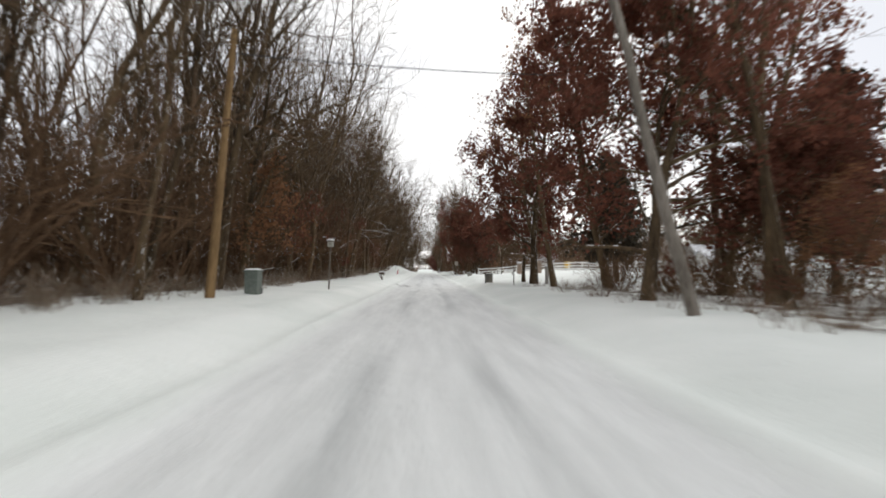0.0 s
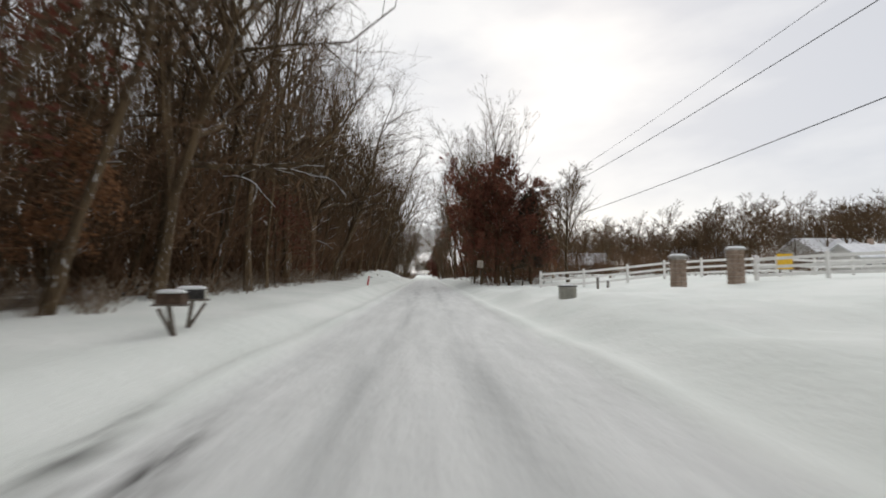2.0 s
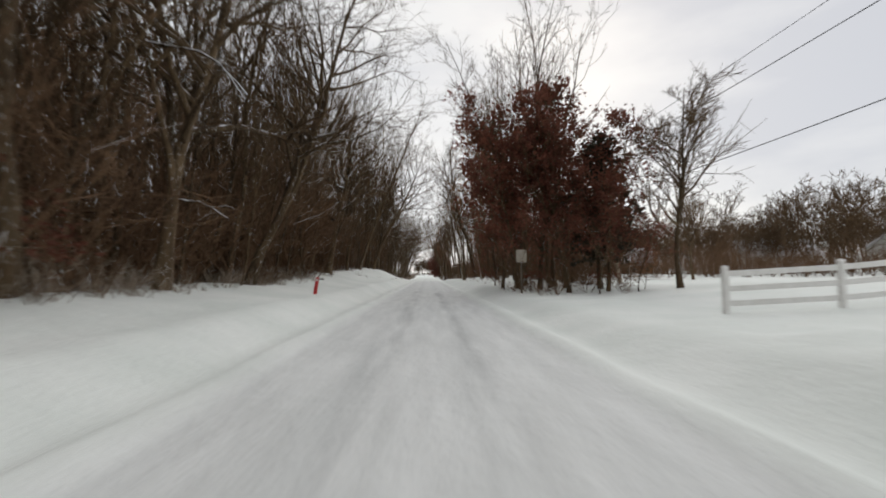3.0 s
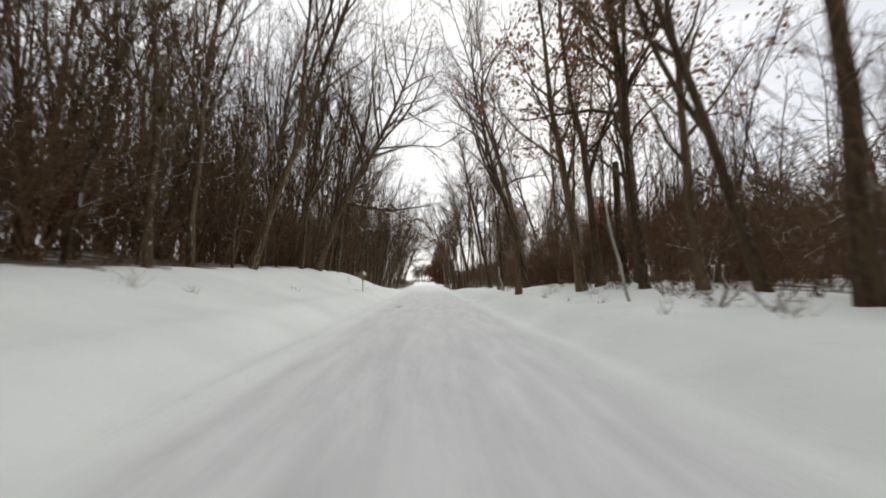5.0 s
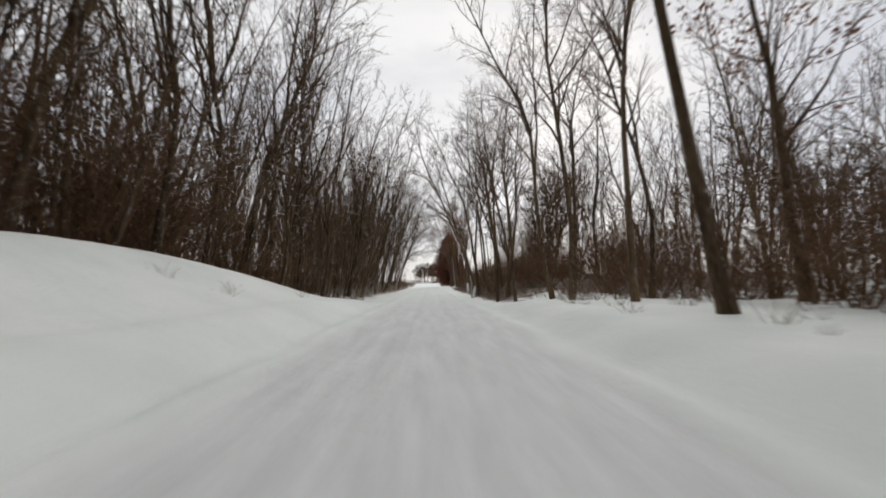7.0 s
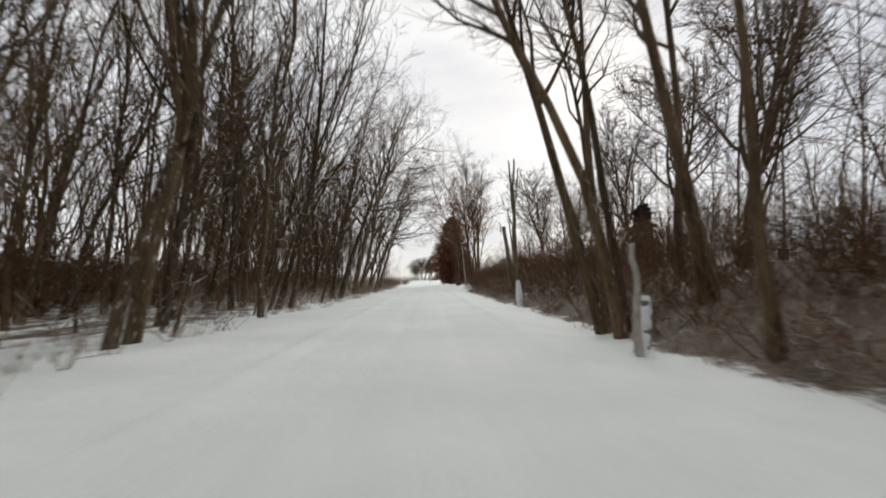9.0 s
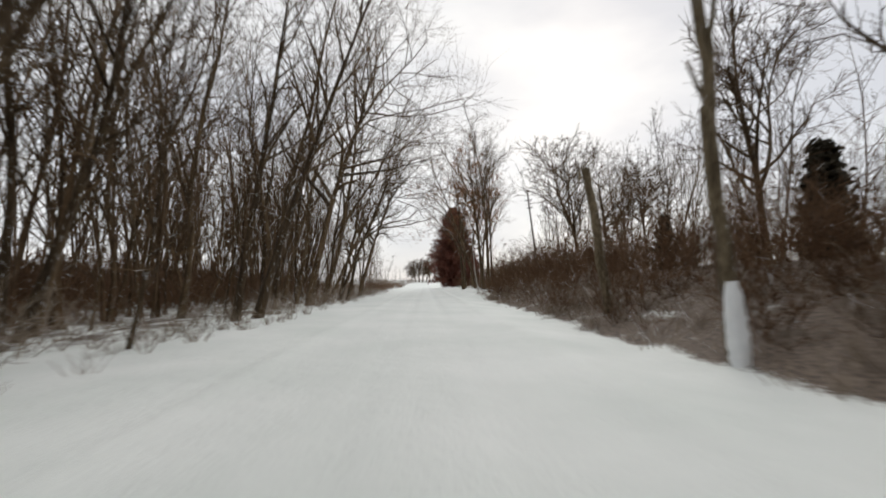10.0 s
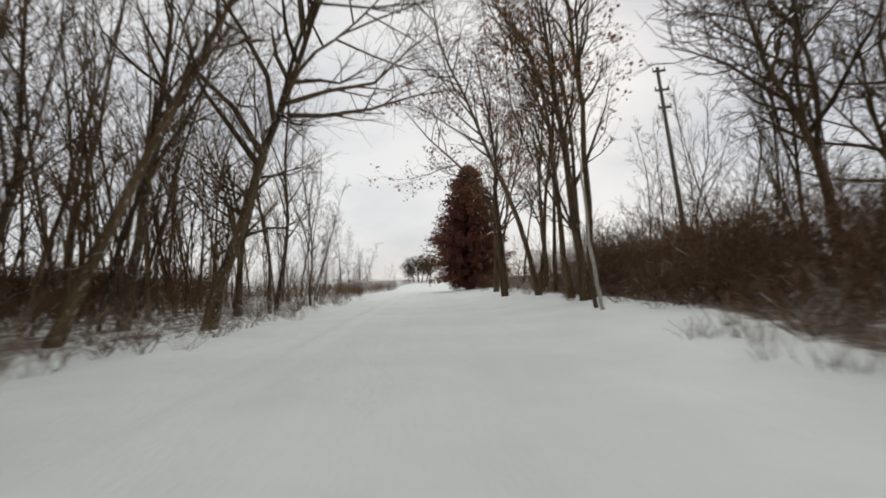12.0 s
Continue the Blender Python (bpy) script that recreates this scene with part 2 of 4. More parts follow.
def heap(sx, sy, sz, at, seed=0):
    """A small rounded pillow of snow."""
    bm = bmesh.new()
    bmesh.ops.create_uvsphere(bm, u_segments=14, v_segments=8, radius=1.0)
    for v in bm.verts:
        k = 1 + 0.18 * noise.noise(v.co * 1.7 + Vector((seed * 3.1, 0, 0)))
        c = v.co
        sq = lambda q: math.copysign(abs(q) ** 0.6, q)
        v.co = Vector((sq(c.x) * sx * k, sq(c.y) * sy * k, max(c.z, -0.15) * sz * k))
    bm.transform(Matrix.Translation(at))
    return bm


def smooth_step(v, a, b):
    s = np.clip((v - a) / (b - a), 0, 1)
    return s * s * (3 - 2 * s)


# ---- the ground: one sheet to the horizon ----
WAVES = {}


def wobble(x, y, scale, seed):
    if (scale, seed) not in WAVES:
        r = np.random.RandomState(seed)
        rows = [(r.uniform(0, 6.28), r.uniform(0, 6.28), scale * r.uniform(0.6, 1.9)) for k in range(7)]
        WAVES[scale, seed] = [(math.cos(a) * f, math.sin(a) * f, p) for a, p, f in rows]
    out = np.zeros(np.broadcast(x, y).shape)
    for fx, fy, p in WAVES[scale, seed]:
        out = out + np.sin(x * fx + y * fy + p)
    return out / 7


def ground_z(x, y):
    x, y = np.asarray(x, float), np.asarray(y, float)
    bank = smooth_step(y, 80, 100) * (1 - smooth_step(y, 142, 161))       # the cut with high banks
    low = smooth_step(y, 150, 166)                                        # the low stretch after it
    end = smooth_step(y, 222, 232)
    crest = 0.42 * smooth_step(y, 102, 113) * (1 - smooth_step(y, 122, 132))   # the right bank is highest here
    flat = 1 - np.clip(bank + low, 0, 1)
    edge = 2.7 + 0.18 * wobble(x * 0, y, 0.35, 3)
    climb = 0.45 * smooth_step(y, 44, 72) * flat                             # the left side rises early
    l4, l9, l16 = 0.42 * flat + 0.75 * bank + 0.4 * climb, 0.62 * flat + (1.75 + 0.8 * smooth_step(y, 95, 132)) * bank - 0.2 * low + climb, 0.8 * flat + 3.0 * bank - 0.4 * low + climb
    r4, r9, r16 = (0.40 * flat + 0.62 * bank + (0.35 * end - 0.12) * low, 0.42 * flat + (0.85 + crest) * bank + (1.05 - 0.45 * end) * low,
                   0.4 * flat + (0.95 + crest) * bank + 2.3 * low)
    d = np.abs(x)
    s1, s2, s3 = smooth_step(d, edge, 4.6), smooth_step(d, 4.4, 9.5), smooth_step(d, 9, 17)
    left = l4 * s1 + (l9 - l4) * s2 + (l16 - l9) * s3
    right = r4 * s1 + (r9 - r4) * s2 + (r16 - r9) * s3
    right = right + 0.85 * smooth_step(x, 7.5, 19) * smooth_step(y, 34, 50) * (1 - smooth_step(y, 72, 95))   # the field swells
    heaps = smooth_step(x, 3.4, 5.5) * (1 - smooth_step(x, 9, 13)) * smooth_step(y, 36, 46) * (1 - smooth_step(y, 58, 66))
    right = right + heaps * (0.22 + 0.34 * wobble(x, y, 1.1, 31) + 0.20 * wobble(x, y, 2.7, 32))
    z = np.where(x < 0, left, right)
    z = z + 0.13 * np.exp(-((d - edge) / 0.22) ** 2) * (1 + 0.8 * wobble(x * 0, y, 0.9, 5)) * (1 - 0.6 * low)
    rough = smooth_step(d, edge, edge + 2.5)
    z = z + rough * (0.07 * wobble(x, y, 0.9, 7) + 0.05 * wobble(x, y, 2.4, 8) + 0.10 * smooth_step(d, 6, 12) * wobble(x, y, 0.5, 9))
    rut = np.exp(-((d - 0.78) / 0.22) ** 2)
    z = z - (1 - rough) * rut * 0.03 + (1 - rough) * 0.008 * wobble(x, y, 3.0, 11)
    z = z + 5.0 * smooth_step(-x, 24, 60) * (1 - low) + 9.0 * smooth_step(x, 45, 180) * (1 - smooth_step(y, 170, 260)) + 5.0 * smooth_step(y, 330, 700)
    return z


def gz(x, y):
    return float(ground_z(x, y))


def build_ground():
    half = np.concatenate([np.arange(0, 5, 0.2), np.arange(5, 14, 0.45), np.geomspace(14, 900, 30)])
    xs = np.concatenate([-half[:0:-1], half])
    ys = np.concatenate([[-300, -120, -60, -30], np.arange(-16, 300, 0.5), np.geomspace(300, 2500, 40)])
    gx, gy = np.meshgrid(xs, ys)
    z = ground_z(gx, gy)
    nx, ny = len(xs), len(ys)
    i = (np.arange(ny - 1)[:, None] * nx + np.arange(nx - 1)[None, :]).ravel()
    faces = np.stack([i, i + 1, i + nx + 1, i + nx], 1)
    ob = link_mesh("ground", np.stack([gx.ravel(), gy.ravel(), z.ravel()], 1), faces, ground_material(), smooth=True)
    d = np.abs(gx)
    packed = (1 - smooth_step(d, 2.2, 2.7)) * (1 - 0.85 * smooth_step(gy, 145, 172))      # fresh snow lies on the road further on
    rut = np.exp(-((d - 0.8) / 0.3) ** 2) * (1 - 0.75 * smooth_step(gy, 85, 110) - 0.2 * smooth_step(gy, 145, 170))
    low = smooth_step(gy, 152, 168)
    l_lit = smooth_step(-gx, 7.4, 10) * (0.66 - 0.38 * smooth_step(gy, 150, 170)) * (1 - 0.35 * smooth_step(-gx, 38, 60)) + low * smooth_step(-gx, 4.8, 6.8) * 0.24
    r_lit = smooth_step(gx + 2.3 * np.exp(-((gy - 128) / 6.5) ** 2), 8, 12) * (0.5 - 0.3 * smooth_step(gx, 20, 30)) * smooth_step(gy, 84, 100) + low * smooth_step(gx - 3.8 * smooth_step(gy, 223, 239), 4.2, 5.6) * (0.76 - 0.3 * smooth_step(gy, 250, 262)) * (1 - 0.6 * smooth_step(gx, 18, 30))
    r_lit = r_lit + smooth_step(gx, 5, 7) * (1 - smooth_step(gx, 12, 16)) * (1 - smooth_step(gy, 24, 32)) * 0.45
    r_lit = r_lit + 0.32 * np.exp(-((gy - 129) / 6) ** 2) * smooth_step(gx, 5.6, 7.0)
    lit = np.where(gx < 0, l_lit, r_lit) + 0.12 * wobble(gx, gy, 0.7, 21) * (d > 4)
    turn_in = np.exp(-((gx + 1.75 + 0.16 * (gy - 39)) / 0.14) ** 2) + 0.8 * np.exp(-((gx + 2.3 + 0.2 * (gy - 39)) / 0.12) ** 2)
    bare = turn_in * smooth_step(gy, 36, 37.5) * (1 - smooth_step(gy, 40.5, 42.5))
    bare = bare + 0.7 * np.exp(-((gx + 1.6) / 0.15) ** 2) * smooth_step(gy, 117.4, 118.2) * (1 - smooth_step(gy, 119.2, 120.2))
    for name, v in (("bare", np.clip(bare, 0, 1)), ("packed", packed), ("rut", rut), ("litter", np.clip(lit, 0, 0.85))):
        ob.data.attributes.new(name, "FLOAT", "POINT").data.foreach_set("value", v.ravel().astype(np.float32))
    tagged(ob, "snow-covered road between soft white verges", "ground", kind="structure")


build_ground()


# ---- trees ----
def tube_arrays(lines, sides):
    """Tapered tubes along polylines of points and radii: vertices and quads."""
    vs, fs, base = [], [], 0
    ang = np.arange(sides) * (2 * math.pi / sides)
    ca, sa = np.cos(ang), np.sin(ang)
    for pts, rad in lines:
        k = len(pts)
        d = pts[-1] - pts[0]
        d = d / (np.linalg.norm(d) + 1e-9)
        ref = np.array([1.0, 0, 0]) if abs(d[0]) < 0.8 else np.array([0, 1.0, 0])
        u = np.cross(d, ref)
        u /= np.linalg.norm(u)
        w = np.cross(d, u)
        ring = ca[:, None] * u + sa[:, None] * w
        vs.append((pts[:, None, :] + rad[:, None, None] * ring[None]).reshape(-1, 3))
        i = np.arange(k - 1)[:, None] * sides + np.arange(sides)[None]
        j = np.arange(k - 1)[:, None] * sides + (np.arange(sides)[None] + 1) % sides
        fs.append(base + np.stack([i, j, j + sides, i + sides], -1).reshape(-1, 4))
        base += k * sides
    return np.concatenate(vs), np.concatenate(fs)


def joined_tubes(stems, limbs, sides, limb_sides):
    """Stems and limbs as one connected skin: each limb is tied to the stem's nearest corner."""
    v, f = tube_arrays(stems[:1], sides)
    faces = f.tolist()
    rest = [(q, sides) for q in stems[1:]] + [(q, limb_sides) for q in limbs]
    for line, n in rest:
        w, g = tube_arrays([line], n)
        at = int(np.argmin(((v - w[0]) ** 2).sum(1)))
        faces += (g + len(v)).tolist()
        faces.append((at, len(v), len(v) + 1))
        v = np.concatenate([v, w])
    return v, faces


def branch(rng, start, way, length, r0, r1, steps, curl, lift):
    pts, p, d = [start], start, way / np.linalg.norm(way)
    for k in range(steps):
        d = d + rng.normal(0, curl, 3) + np.array([0, 0, lift])
        d = d / np.linalg.norm(d)
        p = p + d * (length / steps)
        pts.append(p)
    return np.array(pts), np.linspace(r0, r1, steps + 1)


def on_line(line, f):
    pts, rad = line
    q = f * (len(pts) - 1)
    k = min(int(q), len(pts) - 2)
    g = q - k
    d = pts[k + 1] - pts[k]
    return pts[k] * (1 - g) + pts[k + 1] * g, d / np.linalg.norm(d), rad[k] * (1 - g) + rad[k + 1] * g


def aside(rng, d, spread):
    """A direction that leaves d by about spread radians, any way round."""
    r = rng.normal(0, 1, 3)
    r = r - d * np.dot(r, d)
    r /= np.linalg.norm(r)
    return d * math.cos(spread) + r * math.sin(spread)


def grow(seed, height, r0, first=0.4, limbs=12, spread=0.6, reach=0.28, fine=(4, 3), curl=0.06, fork=1, fork_at=(0.15, 0.4), thick=1.0,
         lift=0.08, twig=0.007, limb_steps=4, stem_curl=0.6):
    """A bare tree: (trunk and limbs), (branches), (twigs) as polylines."""
    rng = np.random.RandomState(seed)
    stems = []
    main = branch(rng, np.zeros(3), np.array([rng.normal(0, 0.03), rng.normal(0, 0.03), 1]), height, r0, 0.02, 10, curl * stem_curl, 0.03)
    main[1][0] *= 1.35
    stems.append(main)
    for k in range(fork - 1):
        p, d, r = on_line(main, rng.uniform(*fork_at))
        stems.append(branch(rng, p, aside(rng, d, 0.3), height * rng.uniform(0.5, 0.62), r * 0.75, 0.02, 7, curl, 0.08))
    big, mid, small = list(stems), [], []
    for stem in stems:
        n = limbs if stem is main else max(3, limbs // 2)
        for k in range(n):
            f = (first if stem is main else 0.3) + (0.97 - (first if stem is main else 0.3)) * (k + rng.uniform(0, 1)) / n
            p, d, r = on_line(stem, f)
            length = height * reach * (1.15 - 0.75 * f) * rng.uniform(0.7, 1.25)
            lim = branch(rng, p, aside(rng, d, spread * rng.uniform(0.75, 1.3)), length, min(r * 0.6, 0.016 * length + 0.012) * thick, 0.010, limb_steps, curl * 1.6, lift)
            big.append(lim)
            for a in range(fine[0]):
                p2, d2, r2 = on_line(lim, rng.uniform(0.25, 1.0))
                tw = branch(rng, p2, aside(rng, d2, rng.uniform(0.4, 0.95)), length * rng.uniform(0.25, 0.5), max(twig, r2 * 0.6), twig, 2, curl * 2, lift)
                mid.append(tw)
                for c in range(fine[1]):
                    p3, d3, r3 = on_line(tw, rng.uniform(0.2, 1.0))
                    small.append(branch(rng, p3, aside(rng, d3, rng.uniform(0.4, 0.9)), length * rng.uniform(0.12, 0.26), max(twig, r3 * 0.6), twig * 0.6, 1, curl * 2, lift))
    return big, mid, small


def leaf_arrays(rng, spots, size, jitter):
    """Small leaves round the spots, each bent along its midrib."""
    p = np.asarray(spots)
    n = len(p)
    unit = lambda q: q / (np.linalg.norm(q, axis=1, keepdims=True) + 1e-9)
    c = p + rng.normal(0, jitter, (n, 3))
    a = unit(rng.normal(0, 1, (n, 3)))
    t = unit(np.cross(a, rng.normal(0, 1, (n, 3))))
    nrm = np.cross(a, t)
    s = size * rng.uniform(0.6, 1.35, (n, 1))
    w = s * rng.uniform(0.3, 0.5, (n, 1))
    v = np.stack([c - a * s * 0.5, c - t * w + nrm * w * 0.5, c + a * s * 0.5, c + t * w + nrm * w * 0.5], 1).reshape(-1, 3)
    k = np.arange(n)[:, None] * 4
    return v, np.stack([k + [0, 1, 2], k + [0, 2, 3]], 1).reshape(-1, 3)


def tree_model(name, label, category, seed, bark=None, leaf=None, leaves=0, leaf_size=0.14, low=0.0, group="", apart=False, **shape):
    big, mid, small = grow(seed, **shape)
    stems = shape.get("fork", 1)
    ob = thing(name, 0, 0, 0, label, category, group)
    if apart:
        v, f = tube_arrays(big[:1], 8)
        stem = link_mesh("trunk", v, f, bark or BARK, ob, smooth=True)
        for line in big[1:]:
            v, f = tube_arrays([line], 5)
            link_mesh("limb", v, f, bark or BARK, stem, smooth=True)
    else:
        v, f = joined_tubes(big[:stems], big[stems:], 6, 3)
        link_mesh("trunk", v, f, bark or BARK, ob, smooth=True)
    v, f = tube_arrays(mid + small, 3)
    link_mesh("crown", v, f, TWIG, ob)
    if leaf:
        rng = np.random.RandomState(seed + 900)
        ends = [q[0][-1] for q in small] + [q[0][1] for q in small] + [q[0][-1] for q in mid]
        ends = [e for e in ends if e[2] > low]
        ends = [e for e in ends if rng.rand() < 0.45]        # some twigs are bare
        v, f = leaf_arrays(rng, [ends[k] for k in rng.randint(0, len(ends), leaves)], leaf_size, 0.2)
        tagged(link_mesh("foliage", v, f, leaf, ob), "dry leaves still hanging on the twigs")
    return ob


def place(model, x, y, turn, size=1.0, lean=0.0, toward=0.0, sink=0.12, label=""):
    """A copy of a model tree; lean: degrees from upright, toward: the compass way of the lean (0 is +X)."""
    tilt = Matrix.Rotation(radians(lean), 4, Vector((-math.sin(radians(toward)), math.cos(radians(toward)), 0)))
    ob = copy_thing(model, Matrix.Translation((x, y, gz(x, y) - sink)) @ tilt @ pose(0, 0, 0, 0, 0, turn))
    ob.scale = (size, size, size)
    return tagged(ob, label)


def remove_model(ob):
    for o in (*ob.children_recursive, ob):
        bpy.data.objects.remove(o)



rnd = random.Random(11)
WOODS = "tall bare trees of the roadside woods"
tall = [tree_model("bare_tree", "tall bare grey-brown woodland tree in snow", "tree", 20 + k, group=WOODS, height=19 + 0.8 * k,
                   r0=0.10 + 0.014 * k, first=0.22 + 0.03 * (k % 3), limbs=20, spread=0.5, reach=0.25, fine=(4, 3), curl=0.09, stem_curl=0.95, twig=0.010,
                   fork=1 + k % 3) for k in range(7)]
slim = [tree_model("slim_tree", "slim bare young tree at the wood's edge", "tree", 60 + k, group="slim young trees of the woods", height=8 + 1.5 * k,
                   r0=0.045 + 0.006 * k, first=0.10, limbs=17, spread=0.55, reach=0.26, fine=(4, 3), curl=0.11, fork=1 + k % 2, twig=0.010)
        for k in range(5)]
broad = [tree_model("spreading_tree", "broad bare tree with wide crooked limbs beside the road", "tree", 80 + k,
                    group="broad bare roadside trees", height=17 + 1.5 * k, r0=0.24, first=0.26, limbs=18, spread=0.9, reach=0.42,
                    fine=(9, 5), curl=0.15, fork=3, thick=1.4, lift=0.09, apart=True) for k in range(3)]
pole_trees = [tree_model("tall_slender_tree", "tall slender tree with a long clear trunk", "tree", 100 + k, group="tall slender roadside trees",
                         height=20 + k, r0=0.135 + 0.014 * k, first=0.38, limbs=18, spread=0.65, reach=0.26, fine=(7, 5), curl=0.11, fork_at=(0.3, 0.55), stem_curl=0.85,
                         fork=1 + k % 2, thick=1.2, apart=True) for k in range(4)]
stout = [tree_model("stout_tree", "tall bare tree with a stout dark trunk", "tree", 110 + k, group="stout roadside trees", height=21 + k, r0=0.225 + 0.02 * k,
                    first=0.34, limbs=17, spread=0.62, reach=0.27, fine=(7, 5), curl=0.10, fork_at=(0.22, 0.45), stem_curl=0.8, fork=2 + k % 2,
                    thick=1.25, apart=True) for k in range(3)]
straight = [tree_model("straight_tree", "bare tree with a straight stout leaning trunk", "tree", 114 + k, group="stout roadside trees", height=18 + k, r0=0.19 + 0.02 * k,
                       first=0.36, limbs=16, spread=0.65, reach=0.29, fine=(7, 5), curl=0.09, stem_curl=0.25, fork=1, thick=1.25, apart=True) for k in range(2)]
crooked = [tree_model("crooked_tree", "big bare tree with a long trunk and crooked spreading limbs", "tree", 86, group="broad bare roadside trees",
                      height=20, r0=0.27, first=0.34, limbs=20, spread=0.95, reach=0.46, fine=(9, 5), curl=0.17, fork=3, fork_at=(0.42, 0.52),
                      thick=1.5, lift=0.06, apart=True)]
oaks = [tree_model("red_leaved_oak", "oak still hung with dry red-brown leaves", "tree", 120 + k, leaf=RED_LEAF, leaves=10000, apart=True,
                   leaf_size=0.2, low=2.4, group="oaks with dry leaves", height=14 + k, r0=0.20 + 0.02 * k, first=0.15, limbs=14,
                   spread=0.8, reach=0.36, fine=(6, 4), curl=0.12, fork=4, fork_at=(0.1, 0.22), thick=1.1) for k in range(3)]
big_oaks = [tree_model("big_red_oak", "big oak with a stout trunk and thinning dry red-brown leaves", "tree", 130 + k, leaf=RED_LEAF, leaves=14000, apart=True,
                       leaf_size=0.19, low=2.0, group="oaks with dry leaves", height=16.5, r0=0.24, first=0.10, limbs=32, spread=1.12,
                       reach=0.285, fine=(7, 5), curl=0.12, fork=2, fork_at=(0.14, 0.2), thick=1.15, lift=0.01, stem_curl=0.5) for k in range(2)]
young_oak = tree_model("young_red_oak", "young straight-trunked oak with a full crown of dry red leaves", "tree", 136, leaf=RED_LEAF, leaves=14000, apart=True,
                       leaf_size=0.18, low=2.0, group="oaks with dry leaves", height=9.5, r0=0.14, first=0.2, limbs=30, spread=1.15,
                       reach=0.36, fine=(7, 5), curl=0.12, fork=1, thick=1.0, lift=-0.01, stem_curl=0.4)
narrow_oak = tree_model("narrow_red_oak", "tall narrow oak with a stout trunk and dry red leaves", "tree", 137, leaf=RED_LEAF, leaves=9000, apart=True,
                        leaf_size=0.19, low=2.4, group="oaks with dry leaves", height=16.0, r0=0.25, first=0.16, limbs=30, spread=0.9,
                        reach=0.21, fine=(7, 5), curl=0.12, fork=2, fork_at=(0.3, 0.4), thick=1.1, lift=0.03, stem_curl=0.4)
thin_oaks = [tree_model("thin_leaved_oak", "upright oak with scattered dry red-brown leaves", "tree", 170 + k, leaf=RED_LEAF, leaves=3400, apart=True,
                        leaf_size=0.23, low=1.6, group="oaks with dry leaves", height=14 + k, r0=0.15, first=0.12, limbs=17,
                        spread=0.6, reach=0.30, fine=(7, 5), curl=0.12, fork=2, fork_at=(0.1, 0.3), thick=1.1, twig=0.010) for k in range(2)]
tan_oaks = [tree_model("withered_oak", "tall oak with a few withered tan leaves", "tree", 140 + k, leaf=TAN_LEAF, leaves=1300,
                       leaf_size=0.18, low=3.0, group="oaks with few leaves", height=17 + k, r0=0.21, first=0.25, limbs=16,
                       spread=0.7, reach=0.28, fine=(6, 4), curl=0.11, fork=1 + k % 2, apart=True) for k in range(2)]
round_trees = [tree_model("round_bare_tree", "round-crowned bare tree standing alone", "tree", 160, group="lone bare trees", height=11, r0=0.17,
                          first=0.24, limbs=17, spread=0.8, reach=0.40, fine=(8, 6), curl=0.13, fork=3, thick=1.3, twig=0.013, apart=True)]
beeches = [tree_model("leafy_sapling", "low beech sapling with withered russet leaves", "tree", 150 + k, leaf=RED_LEAF if k else TAN_LEAF,
                      leaves=1500, leaf_size=0.15, low=0.4, apart=True, group="leafy saplings at the wood's edge", height=5.5 + k, r0=0.05, first=0.10, limbs=16,
                      spread=0.9, reach=0.42, fine=(5, 4), curl=0.12) for k in range(2)]


def needle_model(name, label, seed, height, width, mat, tiers=26, per=13, group="", bare=0.05, taper=0.62, spray=0.36, thick=1.0):
    """An evergreen: whorls of drooping boughs, each a spray of flat needles."""
    rng = np.random.RandomState(seed)
    ob = thing(name, 0, 0, 0, label, "evergreen tree", group)
    v, f = tube_arrays([branch(rng, np.zeros(3), np.array([0, 0, 1.0]), height, 0.02 * height, 0.02, 8, 0.015, 0)], 7)
    link_mesh("trunk", v, f, BARK, ob, smooth=True)
    boughs, spots = [], []
    for k in range(tiers * per):
        q = rng.uniform(0, 1) ** 1.25
        z = height * (bare + (0.99 - bare) * q)
        a = rng.uniform(0, 6.28)
        length = width * 0.5 * ((1 - q) ** taper) * min(1.0, 0.6 + 2.5 * q) * rng.uniform(0.5, 1.15) + 0.15
        line = branch(rng, np.array([0, 0, z]), np.array([math.cos(a), math.sin(a), rng.uniform(-0.1, 0.7)]), length, 0.03, 0.008, 3, 0.1, -0.02)
        boughs.append(line)
        for e in range(int((8 + 7 * length) * thick)):
            spots.append(on_line(line, rng.uniform(0.15, 1.0))[0])
    v, f = tube_arrays(boughs, 3)
    link_mesh("crown", v, f, TWIG, ob)
    v, f = leaf_arrays(rng, spots, spray, 0.15)
    tagged(link_mesh("foliage", v, f, mat, ob), "dense dull needle sprays")
    return ob


cedars = [needle_model("red_cedar", "cedar with rusty brown winter foliage", 170, 14.5, 11.0, CEDAR, 50, 20, "rusty cedars", 0.03, 0.55, 0.22, 2.4),
          needle_model("small_cedar", "small brown cedar bush on the bank", 171, 4.2, 3.4, OLIVE_NEEDLE, 13, 9, "small dark cedars", 0.02, 0.5),
          needle_model("pine", "dark evergreen with drooping boughs", 172, 12.0, 8.0, FIR, 20, 10, "dark evergreens", 0.2, 0.5),
          needle_model("young_fir", "narrow dark fir on the bank", 173, 5.0, 2.6, FIR, 15, 9, "young firs", 0.02, 0.85)]

